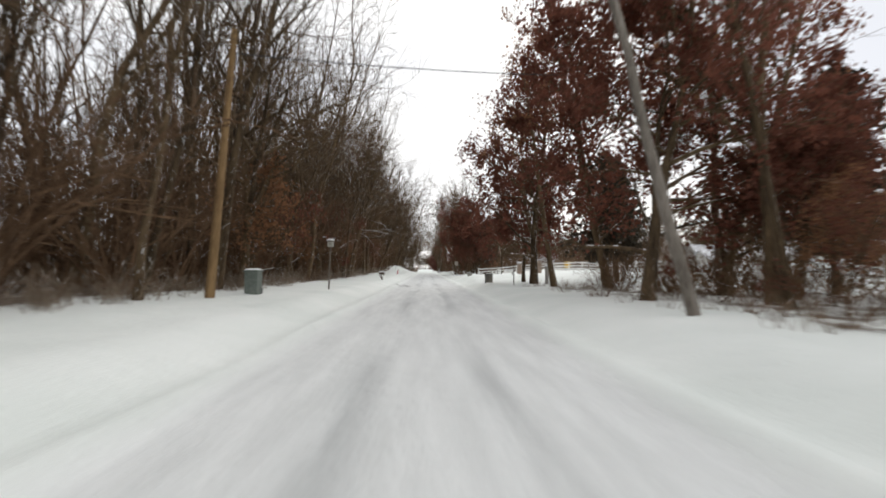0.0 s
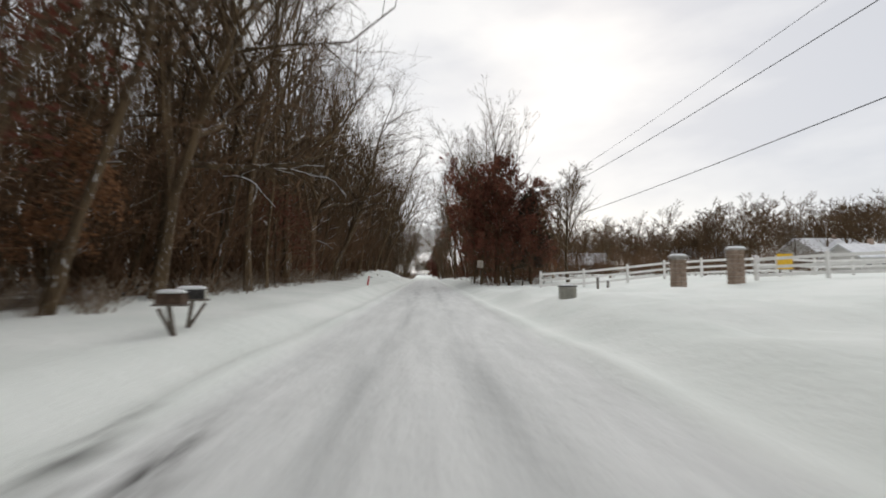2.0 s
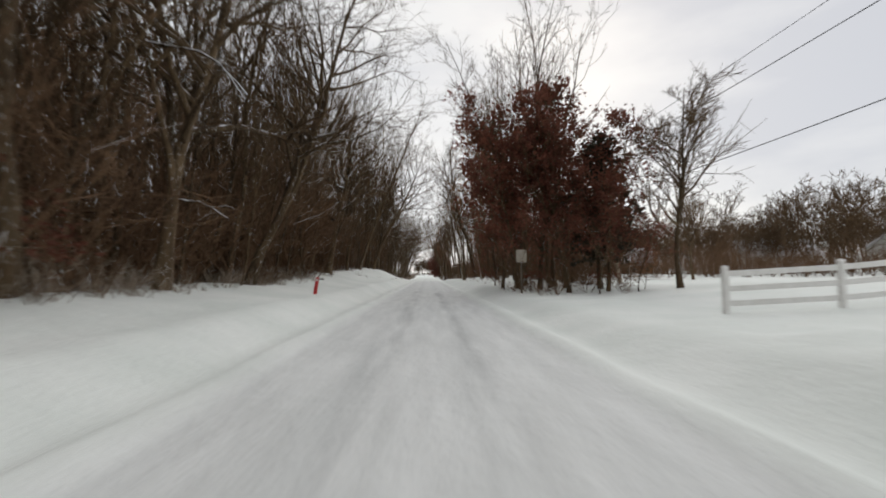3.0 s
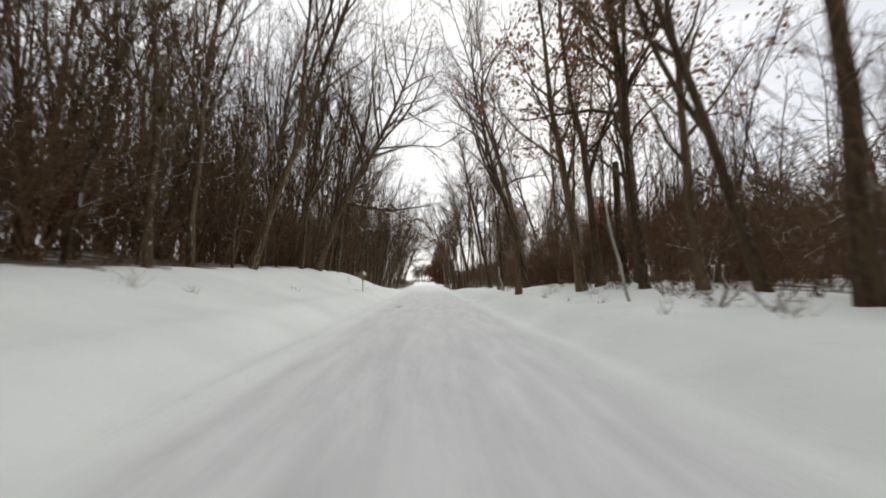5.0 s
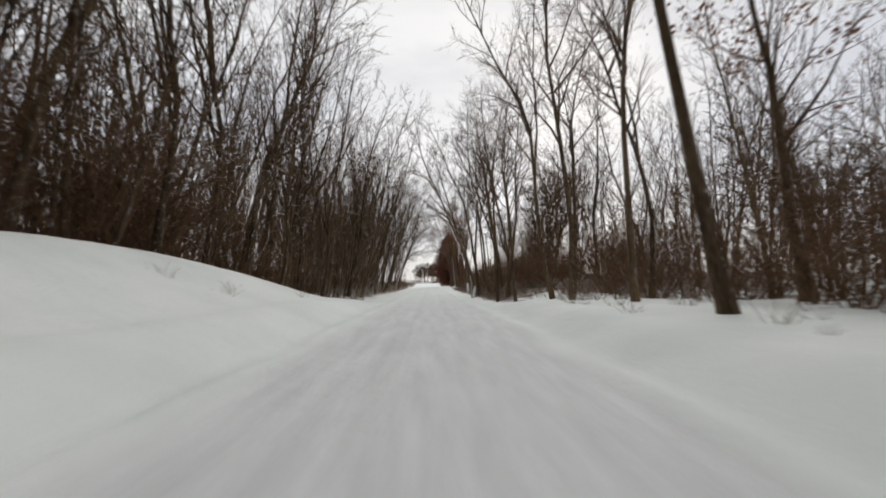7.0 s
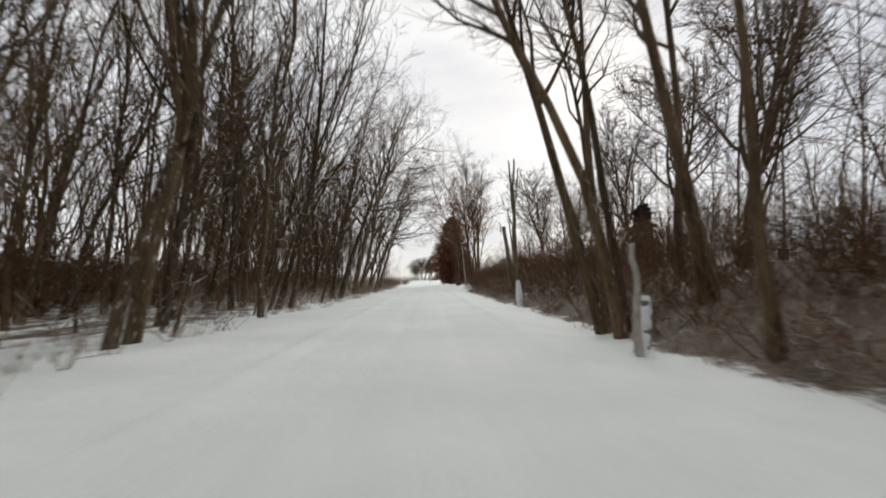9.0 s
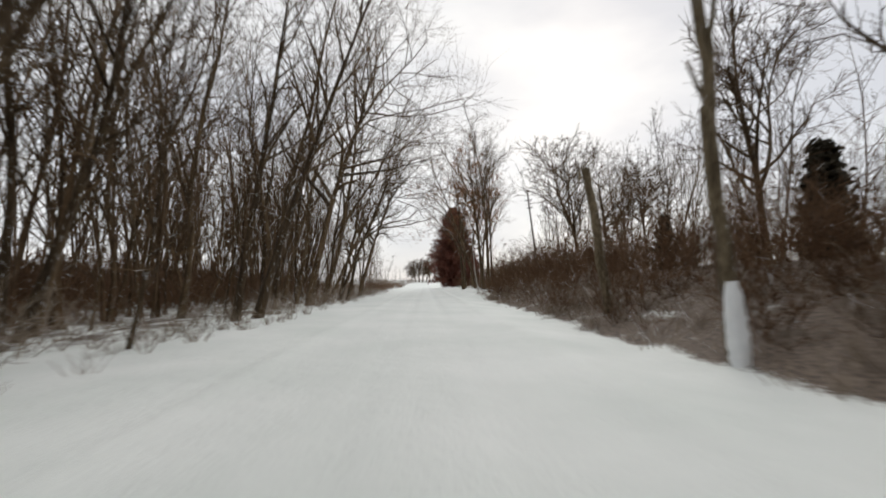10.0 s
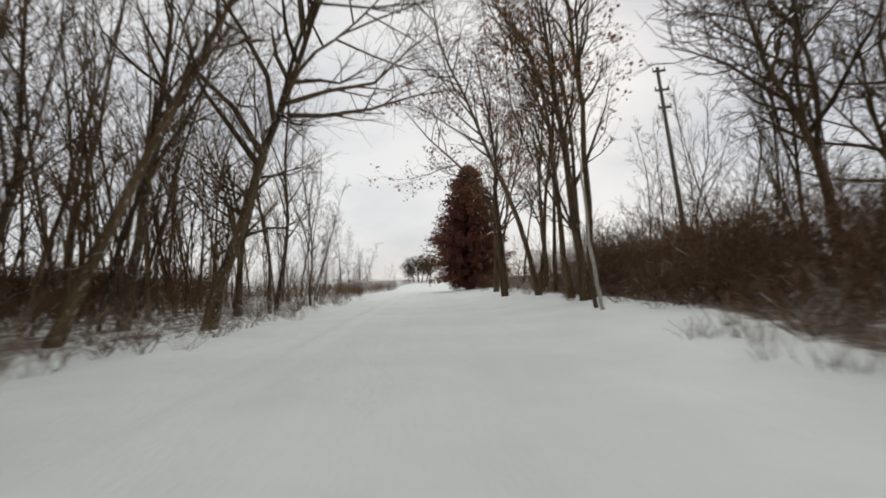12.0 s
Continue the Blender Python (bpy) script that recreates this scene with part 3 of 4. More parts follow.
# left woods, the rows nearest to the road
y = -8.0
while y < 262:
    low_part = y > 158
    for row in range(3):
        if low_part and (rnd.random() < (0.12 if y < 190 else 0.3) or (row == 0 and (196 < y < 222 or y > 228)) or (row == 1 and y > 212)):
            continue
        x = -(8.6 + row * 2.3 + rnd.uniform(-1.0, 1.2))
        if 84 < y < 158:
            x -= 1.0
        if low_part:
            x += 1.2 - row * 1.6
        pick = tall[rnd.randrange(7)] if rnd.random() < 0.55 else slim[rnd.randrange(5)]
        spot = (x, y + rnd.uniform(-0.9, 0.9), rnd.uniform(0, 360), rnd.uniform(0.8, 1.12), rnd.uniform(3, 12), rnd.uniform(-40, 40))
        if not 8 < y < 34 or row != 1 or int(y * 10) % 2:           # the edge is thinner at the start
            place(pick, *spot)
    y += 2.5 if not low_part else 2.8

# more stems on the low ground
y = 160.0
while y < 252:
    x = -rnd.uniform(9, 18)
    pick = tall[rnd.randrange(7)] if rnd.random() < 0.7 else slim[rnd.randrange(5)]
    place(pick, x, y, rnd.uniform(0, 360), rnd.uniform(0.85, 1.15), rnd.uniform(3, 13), rnd.uniform(-40, 40))
    y += 2.9 if y < 205 else 5.0

# single trees at the left edge of the woods
for x, y, m, size, lean, toward in ((-8.0, 217.2, crooked[0], 1.0, 7, 0), (-10.2, 235, straight[0], 1.0, 21, 0), (-7.6, 238.5, crooked[0], 0.86, 10, 0),
                                    (-8.5, 224.3, stout[2], 0.95, 9, 0), (-12.5, 226, straight[1], 1.0, 8, 0), (-7.9, 227.4, straight[0], 0.85, 22, 0), (-7.4, 205.6, straight[1], 0.95, 12, 0), (-7.8, 204.3, straight[0], 0.9, 10, 0),
                                    (-10.7, 218, pole_trees[2], 0.95, 6, 0), (-11.5, 240, stout[2], 0.8, 8, 0), (-9.6, 246, broad[0], 0.8, 6, 0), (-13.5, 233, pole_trees[3], 0.95, 7, 0), (-8.2, 192, tall[4], 1.0, 9, 0),
                                    (-7.2, 178, tall[5], 0.95, 8, 0), (-8.6, 129, broad[2], 1.1, 15, 0), (-8.8, 138, tall[6], 1.1, 10, 20),
                                    (-8.8, 116, tall[5], 1.1, 13, 0), (-8.6, 96, broad[1], 1.0, 8, 0), (-8.2, 70, broad[0], 1.0, 7, 0), (-8.2, 77, broad[1], 0.95, 7, 0), (-8.5, 65, crooked[0], 0.9, 7, 0), (-9.6, 58, crooked[0], 0.85, 5, 20),
                                    (-8.6, 52, broad[2], 0.85, 3, 0), (-8.3, 36, broad[1], 0.9, 6, 0), (-8.7, 22, broad[0], 0.9, 6, 0),
                                    (-9.2, 259, slim[4], 0.8, 5, 0), (-10.5, 266, slim[3], 0.9, 3, 0), (-9.6, 275, slim[4], 0.7, 3, 0), (-11.5, 271, tall[0], 0.5, 3, 0), (-10.5, 286, slim[4], 0.65, 3, 0), (-9.6, 297, slim[3], 0.7, 3, 0), (-9.0, 249, tall[3], 0.8, 5, 0), (-8.4, 256, tall[1], 0.75, 4, 0)):
    place(m, x, y, rnd.uniform(0, 360), size, lean, toward)
# leafy saplings under them
for x, y, k, size in ((-8.0, 21, 0, 1.0), (-8.2, 27, 1, 0.8), (-8.0, 44, 1, 1.1), (-8.9, 48, 0, 0.7), (-8.1, 62, 1, 0.8), (-9.5, 33, 0, 0.9)):
    place(beeches[k], x, y, rnd.uniform(0, 360), size)

# right side, first stretch: oaks in front of the white fence
for x, y, m, size, lean, toward in ((7.1, 30.4, big_oaks[0], 1.0, 2, 180), (7.5, 35.6, young_oak, 1.0, 2, 90), (7.4, 26.5, tan_oaks[0], 0.85, 9, 180),
                                    (9.4, 23.4, narrow_oak, 1.0, 1, 0), (6.9, 14.2, big_oaks[0], 0.85, 2, 0), (11.5, 17.5, big_oaks[1], 0.85, 2, 0), (9.4, 11.6, pole_trees[0], 0.9, 4, 180),
                                    (9.6, 12.4, tan_oaks[1], 0.9, 3, 90), (13.6, 35, cedars[2], 0.85, 0, 0), (14.9, 35.5, cedars[2], 0.72, 0, 0),
                                    (12.4, 15.0, oaks[0], 0.52, 3, 0), (16.5, 20, oaks[2], 0.5, 2, 0), (11.2, 16.5, pole_trees[1], 0.8, 4, 180),
                                    (17, 18.5, cedars[2], 0.8, 0, 0), (17, 41, cedars[2], 0.9, 0, 0)):
    place(m, x, y, rnd.uniform(0, 360), size, lean, toward)
for x, y, k, size in ((9.9, 13.2, 1, 0.75), (11.6, 14.2, 1, 0.9), (13.8, 16.6, 1, 0.95), (10.4, 11.4, 0, 0.6), (15.6, 19.0, 1, 1.0), (12.8, 13.6, 0, 0.7), (9.2, 9.8, 1, 0.5)):
    place(beeches[k], x, y, rnd.uniform(0, 360), size)
# the clump of oaks and cedar after the fence
for x, y, m, size, lean in ((5.7, 83, thin_oaks[0], 0.85, 2), (8.0, 81, thin_oaks[1], 0.82, 2), (10.0, 80.5, thin_oaks[0], 0.72, 1), (6.6, 88, thin_oaks[1], 0.9, 3),
                            (9.3, 86, oaks[1], 0.72, 2), (7.6, 90.5, thin_oaks[0], 0.8, 3), (7.2, 84.5, thin_oaks[0], 0.95, 1), (10.6, 83.2, cedars[2], 0.8, 0),
                            (8.4, 86.5, tall[1], 1.02, 1), (7.9, 87.2, tall[4], 0.95, 1), (6.0, 86, tall[3], 0.86, 2), (6.8, 89, pole_trees[0], 0.95, 3), (10.0, 93, pole_trees[2], 0.9, 2),
                            (5.4, 88, tall[2], 0.72, 2), (9.0, 88, tall[5], 0.88, 1), (8.0, 94, tall[2], 0.95, 2), (11.0, 90, slim[4], 0.95, 2), (13.0, 78.6, round_trees[0], 0.92, 0),
                            (24, 96, round_trees[0], 0.7, 2)):
    place(m, x, y, rnd.uniform(0, 360), size, lean, 180)
for x, y, k, size in ((5.2, 80.5, 1, 0.75), (6.8, 79.5, 1, 0.7), (8.8, 78.6, 1, 0.75), (10.6, 78.2, 1, 0.6), (5.0, 85, 1, 0.7), (5.3, 91, 1, 0.8), (11.8, 80, 0, 0.4)):
    place(beeches[k], x, y, rnd.uniform(0, 360), size)

# right side, between the banks
for x, y, m, size, lean, toward in ((7.0, 113, tan_oaks[0], 1.05, 8, 180), (8.2, 109.5, tan_oaks[1], 0.9, 5, 170), (8.1, 113.6, tan_oaks[1], 1.0, 6, 180), (9.3, 112, stout[1], 0.95, 8, 180), (11, 116, tan_oaks[0], 0.8, 3, 180), (10, 122, tan_oaks[1], 0.75, 4, 180), (9.2, 107.5, tan_oaks[0], 0.9, 4, 180),
                                    (10.2, 106, stout[0], 0.9, 6, 180), (9.0, 101.5, stout[2], 0.9, 11, 180), (5.1, 118, pole_trees[1], 1.0, 9, 180),
                                    (7.8, 128, stout[1], 1.05, 9, 180), (6.0, 130.6, pole_trees[0], 0.82, 3, 180), (6.5, 131.4, pole_trees[0], 0.78, 2, 180),
                                    (6.6, 139.5, straight[0], 1.0, 8, 180), (7.0, 145, pole_trees[0], 0.95, 7, 180), (7.2, 152.7, pole_trees[2], 0.9, 5, 180),
                                    (7.0, 155.5, pole_trees[1], 0.95, 5, 180), (6.0, 171, pole_trees[3], 0.85, 4, 180), (5.8, 174, pole_trees[0], 0.9, 6, 180), (6.8, 169, pole_trees[2], 0.8, 3, 0), (9.5, 149, pole_trees[1], 0.85, 5, 180), (10.5, 142, tan_oaks[0], 0.8, 4, 180), (9.0, 158, pole_trees[3], 0.8, 3, 180), (5.7, 160, pole_trees[0], 0.7, 4, 180), (5.1, 164, pole_trees[1], 0.72, 6, 180), (6.2, 166, pole_trees[3], 0.72, 3, 0),
                                    (8.4, 121, pole_trees[0], 0.8, 5, 180), (10.5, 134, pole_trees[2], 0.85, 4, 180)):
    place(m, x, y, rnd.uniform(0, 360), size, lean, toward)
# leafy saplings under the slender trees
for x, y, k, size in ((9.6, 117.5, 1, 0.7), (11, 119, 0, 0.8), (12.6, 116, 1, 0.7)):
    place(beeches[k], x, y, rnd.uniform(0, 360), size)
# right side, the low stretch
for x, y, m, size, lean, toward in ((4.9, 178, pole_trees[2], 0.95, 5, 180), (5.3, 178.7, pole_trees[0], 1.0, 3, 175), (5.4, 179.6, pole_trees[2], 0.9, 2, 185), (6.4, 183, pole_trees[0], 0.9, 3, 90),
                                    (9.4, 183, pole_trees[3], 1.0, 7, 180), (8.0, 179.3, straight[1], 1.1, 13, 180), (20.0, 211, round_trees[0], 1.4, 3, 0),
                                    (18.5, 200, round_trees[0], 1.5, 4, 180), (19.8, 243, round_trees[0], 1.65, 3, 180), (20.6, 246, tall[2], 0.9, 3, 180), (23.7, 243, broad[0], 0.9, 4, 0),
                                    (28.2, 243, round_trees[0], 1.4, 3, 0), (26.8, 246, broad[2], 0.85, 3, 0), (16.8, 243, slim[3], 0.9, 7, 180), (17.9, 243.6, slim[4], 0.95, 5, 180), (31, 243, tall[0], 0.9, 5, 0), (25.6, 241, tall[4], 0.78, 4, 180),
                                    (21.8, 245, slim[4], 1.0, 3, 0), (19.5, 258, tall[0], 0.72, 3, 180), (21, 256, slim[4], 1.0, 3, 0), (23, 260, tall[1], 0.75, 2, 0), (25, 257, slim[3], 1.1, 4, 0),
                                    (27, 262, tall[3], 0.75, 3, 180), (22, 266, slim[4], 1.1, 3, 180), (30, 258, tall[5], 0.7, 3, 0), (17.9, 252.4, cedars[1], 0.62, 0, 0),
                                    (13.8, 186, tall[5], 0.85, 4, 0), (16.5, 190, round_trees[0], 1.45, 2, 0), (19, 193, tall[3], 0.8, 3, 0), (15.5, 187.5, slim[4], 1.0, 4, 0),
                                    (4.9, 179.2, straight[0], 0.9, 12, 180),
                                    (6.2, 238.5, slim[3], 1.05, 8, 180), (5.9, 256, tan_oaks[1], 1.15, 3, 180), (7.4, 243, tan_oaks[0], 1.1, 4, 180), (8.4, 244.5, pole_trees[3], 1.05, 2, 180), (9.5, 255, pole_trees[1], 1.1, 3, 0), (6.8, 266, tan_oaks[0], 1.1, 2, 180), (7.2, 251, pole_trees[2], 1.12, 4, 180), (7.7, 246, pole_trees[1], 1.15, 3, 180),
                                    (9.2, 249, pole_trees[0], 1.15, 3, 0), (8.6, 256, tan_oaks[0], 0.95, 2, 0), (6.8, 262, tan_oaks[1], 0.9, 3, 180),
                                    (10.5, 262, pole_trees[3], 1.1, 2, 0), (9.0, 272, pole_trees[1], 1.15, 2, 0), (12.5, 280, pole_trees[0], 1.0, 2, 0),
                                    (6.3, 287, cedars[0], 1.22, 0, 0), (11.5, 300, cedars[0], 0.6, 0, 0), (19.9, 240, cedars[1], 0.75, 0, 0),
                                    (23.0, 239, cedars[1], 0.62, 0, 0), (17.6, 204, cedars[3], 1.0, 0, 0), (19.0, 206, cedars[3], 1.15, 0, 0),
                                    (15.5, 214, cedars[3], 0.7, 0, 0)):
    place(m, x, y, rnd.uniform(0, 360), size, lean, toward)
# right woods further in
y = 96.0
while y < 300:
    for row in range(2):
        x = 13 + row * 5 + rnd.uniform(-2, 3) + (6 if y > 186 else 0)
        if x < 0.4 * (y - 55) and not 180 < y < 200 and (y < 203 or x > 0.42 * (y - 203.5) + 6):
            pick = tall[rnd.randrange(7)] if rnd.random() < 0.45 else slim[rnd.randrange(5)]
            place(pick, x, y + rnd.uniform(-1.5, 1.5), rnd.uniform(0, 360), rnd.uniform(0.55, 0.8), rnd.uniform(0, 6), rnd.uniform(0, 360))
    y += 5.0
# the end of the road
end_tree = tree_model("distant_tree", "round bare tree standing alone at the road's end", "tree", 190, group="trees at the end of the road", height=13,
                      r0=0.25, first=0.15, limbs=22, spread=0.85, reach=0.45, fine=(8, 6), curl=0.14, fork=3, twig=0.024, thick=1.2)
for x, y, m, size in ((-1.8, 452, end_tree, 1.1), (2.4, 455, end_tree, 0.95), (-5.5, 455, end_tree, 1.0), (-9.0, 459, end_tree, 0.75), (0.5, 462, end_tree, 1.1), (-3.6, 463, end_tree, 1.1)):
    place(m, x, y, rnd.uniform(0, 360), size)
for m in tall + slim + broad + crooked + stout + straight + [young_oak, narrow_oak] + big_oaks + thin_oaks + pole_trees + oaks + tan_oaks + beeches + cedars + round_trees + [end_tree]:
    remove_model(m)


# ---- woods and brush that nobody could count ----
def scatter(name, label, category, models, spots, mat):
    """One mesh of many simple trees or shrubs: models are (vertices, quads); spots are x, y, turn, size, lean across."""
    vs, fs, base = [], [], 0
    heights = ground_z([q[0] for q in spots], [q[1] for q in spots])
    for (x, y, turn, size, lean), z in zip(spots, heights):
        v, f = models[int(turn * 977) % len(models)]
        c, s = math.cos(turn), math.sin(turn)
        w = np.stack([v[:, 0] * c - v[:, 1] * s + v[:, 2] * lean, v[:, 0] * s + v[:, 1] * c, v[:, 2]], 1) * size
        vs.append(w + np.array([x, y, z - 0.1]))
        fs.append(f + base)
        base += len(v)
    return tagged(link_mesh(name, np.concatenate(vs), np.concatenate(fs), mat), label, category, kind="stuff")


def simple_tree(seed, height, twig):
    big, mid, small = grow(seed, height=height, r0=0.09 + 2 * twig, first=0.2, limbs=13, spread=0.6, reach=0.26, fine=(3, 2), curl=0.09, twig=twig, limb_steps=2)
    v, f = tube_arrays(big + mid + small, 3)
    return v, f


def shrub(seed, height, stems, flare, thick=1.0):
    rng = np.random.RandomState(seed)
    lines = []
    for k in range(stems):
        a = rng.uniform(0, 6.28)
        st = branch(rng, np.array([rng.normal(0, 0.12), rng.normal(0, 0.12), 0]), np.array([math.cos(a) * flare, math.sin(a) * flare, 1]),
                    height * rng.uniform(0.6, 1.1), 0.018, 0.008, 3, 0.12, -0.02)
        lines.append(st)
        for c in range(4):
            p, d, r = on_line(st, rng.uniform(0.3, 1.0))
            tw = branch(rng, p, aside(rng, d, rng.uniform(0.4, 1.0)), height * rng.uniform(0.18, 0.4), 0.011, 0.007, 1, 0.15, 0)
            lines.append(tw)
            for e in range(2):
                p, d, r = on_line(tw, rng.uniform(0.3, 1.0))
                lines.append(branch(rng, p, aside(rng, d, rng.uniform(0.4, 1.0)), height * rng.uniform(0.08, 0.2), 0.009, 0.006, 1, 0.1, 0))
    return tube_arrays([(p, r * thick) for p, r in lines], 3)


def tuft(seed, height, blades):
    rng = np.random.RandomState(seed)
    lines = []
    for k in range(blades):
        a = rng.uniform(0, 6.28)
        lines.append(branch(rng, np.array([rng.normal(0, 0.15), rng.normal(0, 0.15), 0]), np.array([math.cos(a) * 0.5, math.sin(a) * 0.5, 1]),
                            height * rng.uniform(0.5, 1.1), 0.007, 0.004, 2, 0.15, -0.10))
    return tube_arrays(lines, 3)


far_models = [simple_tree(300 + k, 17 + k, 0.014) for k in range(5)]
def round_far_tree(seed, height, twig):
    big, mid, small = grow(seed, height=height, r0=0.14, first=0.22, limbs=13, spread=0.8, reach=0.40, fine=(4, 2), curl=0.13, fork=3, fork_at=(0.2, 0.4),
                           twig=twig, limb_steps=2)
    return tube_arrays(big + mid + small, 3)


round_far_models = [round_far_tree(310 + k, 10.5 + k, 0.032) for k in range(4)]
shrubs = [shrub(320 + k, 2.6 + 0.5 * k, 8, 0.5) for k in range(4)]
far_shrubs = [shrub(350 + k, 2.4 + 0.4 * k, 9, 0.55, 2.2) for k in range(4)]
low_shrubs = [shrub(330 + k, 1.2 + 0.25 * k, 6, 0.8) for k in range(4)]
tufts = [tuft(340 + k, 0.55 + 0.12 * k, 15) for k in range(4)]


def spread_spots(n, x0, x1, y0, y1, s0, s1, lean=0.06):
    return [(rnd.uniform(x0, x1), rnd.uniform(y0, y1), rnd.uniform(0, 6.28), rnd.uniform(s0, s1), rnd.uniform(-lean, lean)) for k in range(n)]


scatter("woods", "deep bare woods behind the roadside trees", "woods", far_models,
        spread_spots(150, -38, -14, -8, 40, 0.85, 1.2, 0.12) + spread_spots(280, -38, -14, 40, 110, 0.9, 1.35, 0.12) + spread_spots(200, -34, -14, 100, 162, 0.8, 1.2, 0.12), TWIG)
scatter("thin_woods", "thin bare woods on the low ground", "woods", far_models, spread_spots(260, -38, -14, 160, 256, 0.8, 1.25, 0.15) + spread_spots(110, -46, -16, 225, 300, 0.6, 1.05, 0.1), TWIG)
scatter("far_woods", "bare brown woods beyond the field", "woods", round_far_models,
        spread_spots(150, 20, 60, 114, 165, 0.5, 0.85) + spread_spots(215, 46, 140, 112, 165, 0.55, 1.15) + spread_spots(50, 85, 210, 60, 140, 0.8, 1.3), TWIG)
scatter("right_woods", "bare woods behind the bank", "woods", far_models,
        [q for q in spread_spots(190, 14, 40, 100, 192, 0.5, 0.9) if q[0] < 0.4 * (q[1] - 55)] + spread_spots(60, 26, 56, 192, 246, 0.5, 0.85) + spread_spots(110, 21, 70, 260, 340, 0.38, 0.62), TWIG)
scatter("horizon_woods", "low bare woods at the end of the road", "woods", far_models,
        spread_spots(40, -110, -20, 420, 520, 0.4, 0.7) + spread_spots(60, -70, -10, 300, 400, 0.3, 0.5) + spread_spots(30, 25, 110, 420, 520, 0.4, 0.7), TWIG)
scatter("underwood", "tangled bare underwood below the trees", "brush", shrubs,
        spread_spots(300, -15, -8.8, -8, 100, 0.9, 2.3) + spread_spots(180, -16, -10.4, 90, 160, 0.8, 2.0)
        + spread_spots(160, -24, -14, -8, 160, 1.4, 2.6), BRUSH)
scatter("far_underwood", "dark bare bushes behind the thin woods", "brush", far_shrubs,
        spread_spots(520, -34, -19, 160, 270, 0.9, 1.4), BRUSH)
scatter("low_underwood", "bare bushes on the low ground", "brush", shrubs,
        spread_spots(200, -22, -14, 156, 262, 0.5, 1.0) + spread_spots(26, -13, -9, 222, 264, 0.3, 0.6) + spread_spots(36, -12, 7, 440, 450, 0.7, 1.0) + spread_spots(90, -13, -6.5, 244, 340, 0.4, 0.8) + spread_spots(110, -34, -9, 264, 330, 0.5, 0.9), BRUSH)
scatter("bank_brush", "brown brush along the bank", "brush", shrubs,
        spread_spots(175, 8.8, 16, 96, 168, 0.8, 1.5) + spread_spots(60, 8.2, 12, 120, 160, 0.4, 0.8) + spread_spots(50, 8.4, 14, 116, 140, 0.7, 1.2) + spread_spots(130, 9.5, 18, 230, 252, 0.5, 0.95) + spread_spots(220, 9.5, 17, 166, 226, 0.6, 1.15) + spread_spots(170, 8.5, 20, 226, 268, 0.6, 1.1) + spread_spots(130, 15, 27, 194, 268, 0.5, 0.85) + spread_spots(60, 6, 13, 266, 330, 0.5, 0.9)
        + spread_spots(60, 14, 22, 190, 240, 0.5, 0.9), BRUSH)
scatter("field_hedge", "brown hedge and scrub about the field", "brush", shrubs,
        spread_spots(300, 14, 60, 104, 124, 0.5, 1.2) + spread_spots(260, 50, 130, 100, 124, 0.5, 1.0) + spread_spots(30, 10.5, 13, 86, 100, 0.8, 1.4) + spread_spots(45, 9.5, 18, 8, 30, 0.5, 1.0), BRUSH)
scatter("brambles", "low brown brambles poking through the snow", "brush", low_shrubs,
        spread_spots(110, -9.6, -7.8, -8, 100, 0.4, 0.9) + spread_spots(60, -11, -9.4, 92, 158, 0.4, 0.8) + spread_spots(230, 5.6, 10, 166, 230, 0.5, 1.0)
        + spread_spots(60, -10, -5.6, 160, 262, 0.3, 0.6) + spread_spots(40, 7.0, 10, 228, 262, 0.4, 0.8) + spread_spots(120, 8.8, 14, 229, 246, 0.5, 0.9) + spread_spots(60, 6.6, 9, 98, 165, 0.3, 0.7)
        + spread_spots(40, 6, 11, 0, 26, 0.3, 0.6) + spread_spots(70, 8.5, 17, 9, 24, 0.6, 1.1) + spread_spots(30, 4.8, 12, 77, 90, 0.4, 0.8), BRUSH)
scatter("snowy_weeds", "pale dry weeds at the foot of the woods", "brush", low_shrubs,
        spread_spots(190, -10, -7.9, -8, 90, 0.35, 0.75) + spread_spots(70, 5.2, 9, 168, 230, 0.4, 0.8) + spread_spots(50, -8.5, -5.6, 162, 255, 0.4, 0.8) + spread_spots(110, -13, -7.5, 180, 246, 0.45, 0.95), WEED)
scatter("dead_grass", "dry grass stalks in the snow", "grass", tufts,
        spread_spots(420, -9.8, -7.4, -8, 88, 0.6, 1.3) + spread_spots(600, 4.9, 10, 166, 232, 0.6, 1.2) + spread_spots(200, -8.5, -5.2, 160, 262, 0.5, 1.0)
        + spread_spots(70, 5, 9, 96, 165, 0.4, 0.8) + spread_spots(80, 5.5, 10, -2, 28, 0.5, 0.9) + spread_spots(10, -8.5, -5, 100, 150, 0.5, 0.8), WEED)


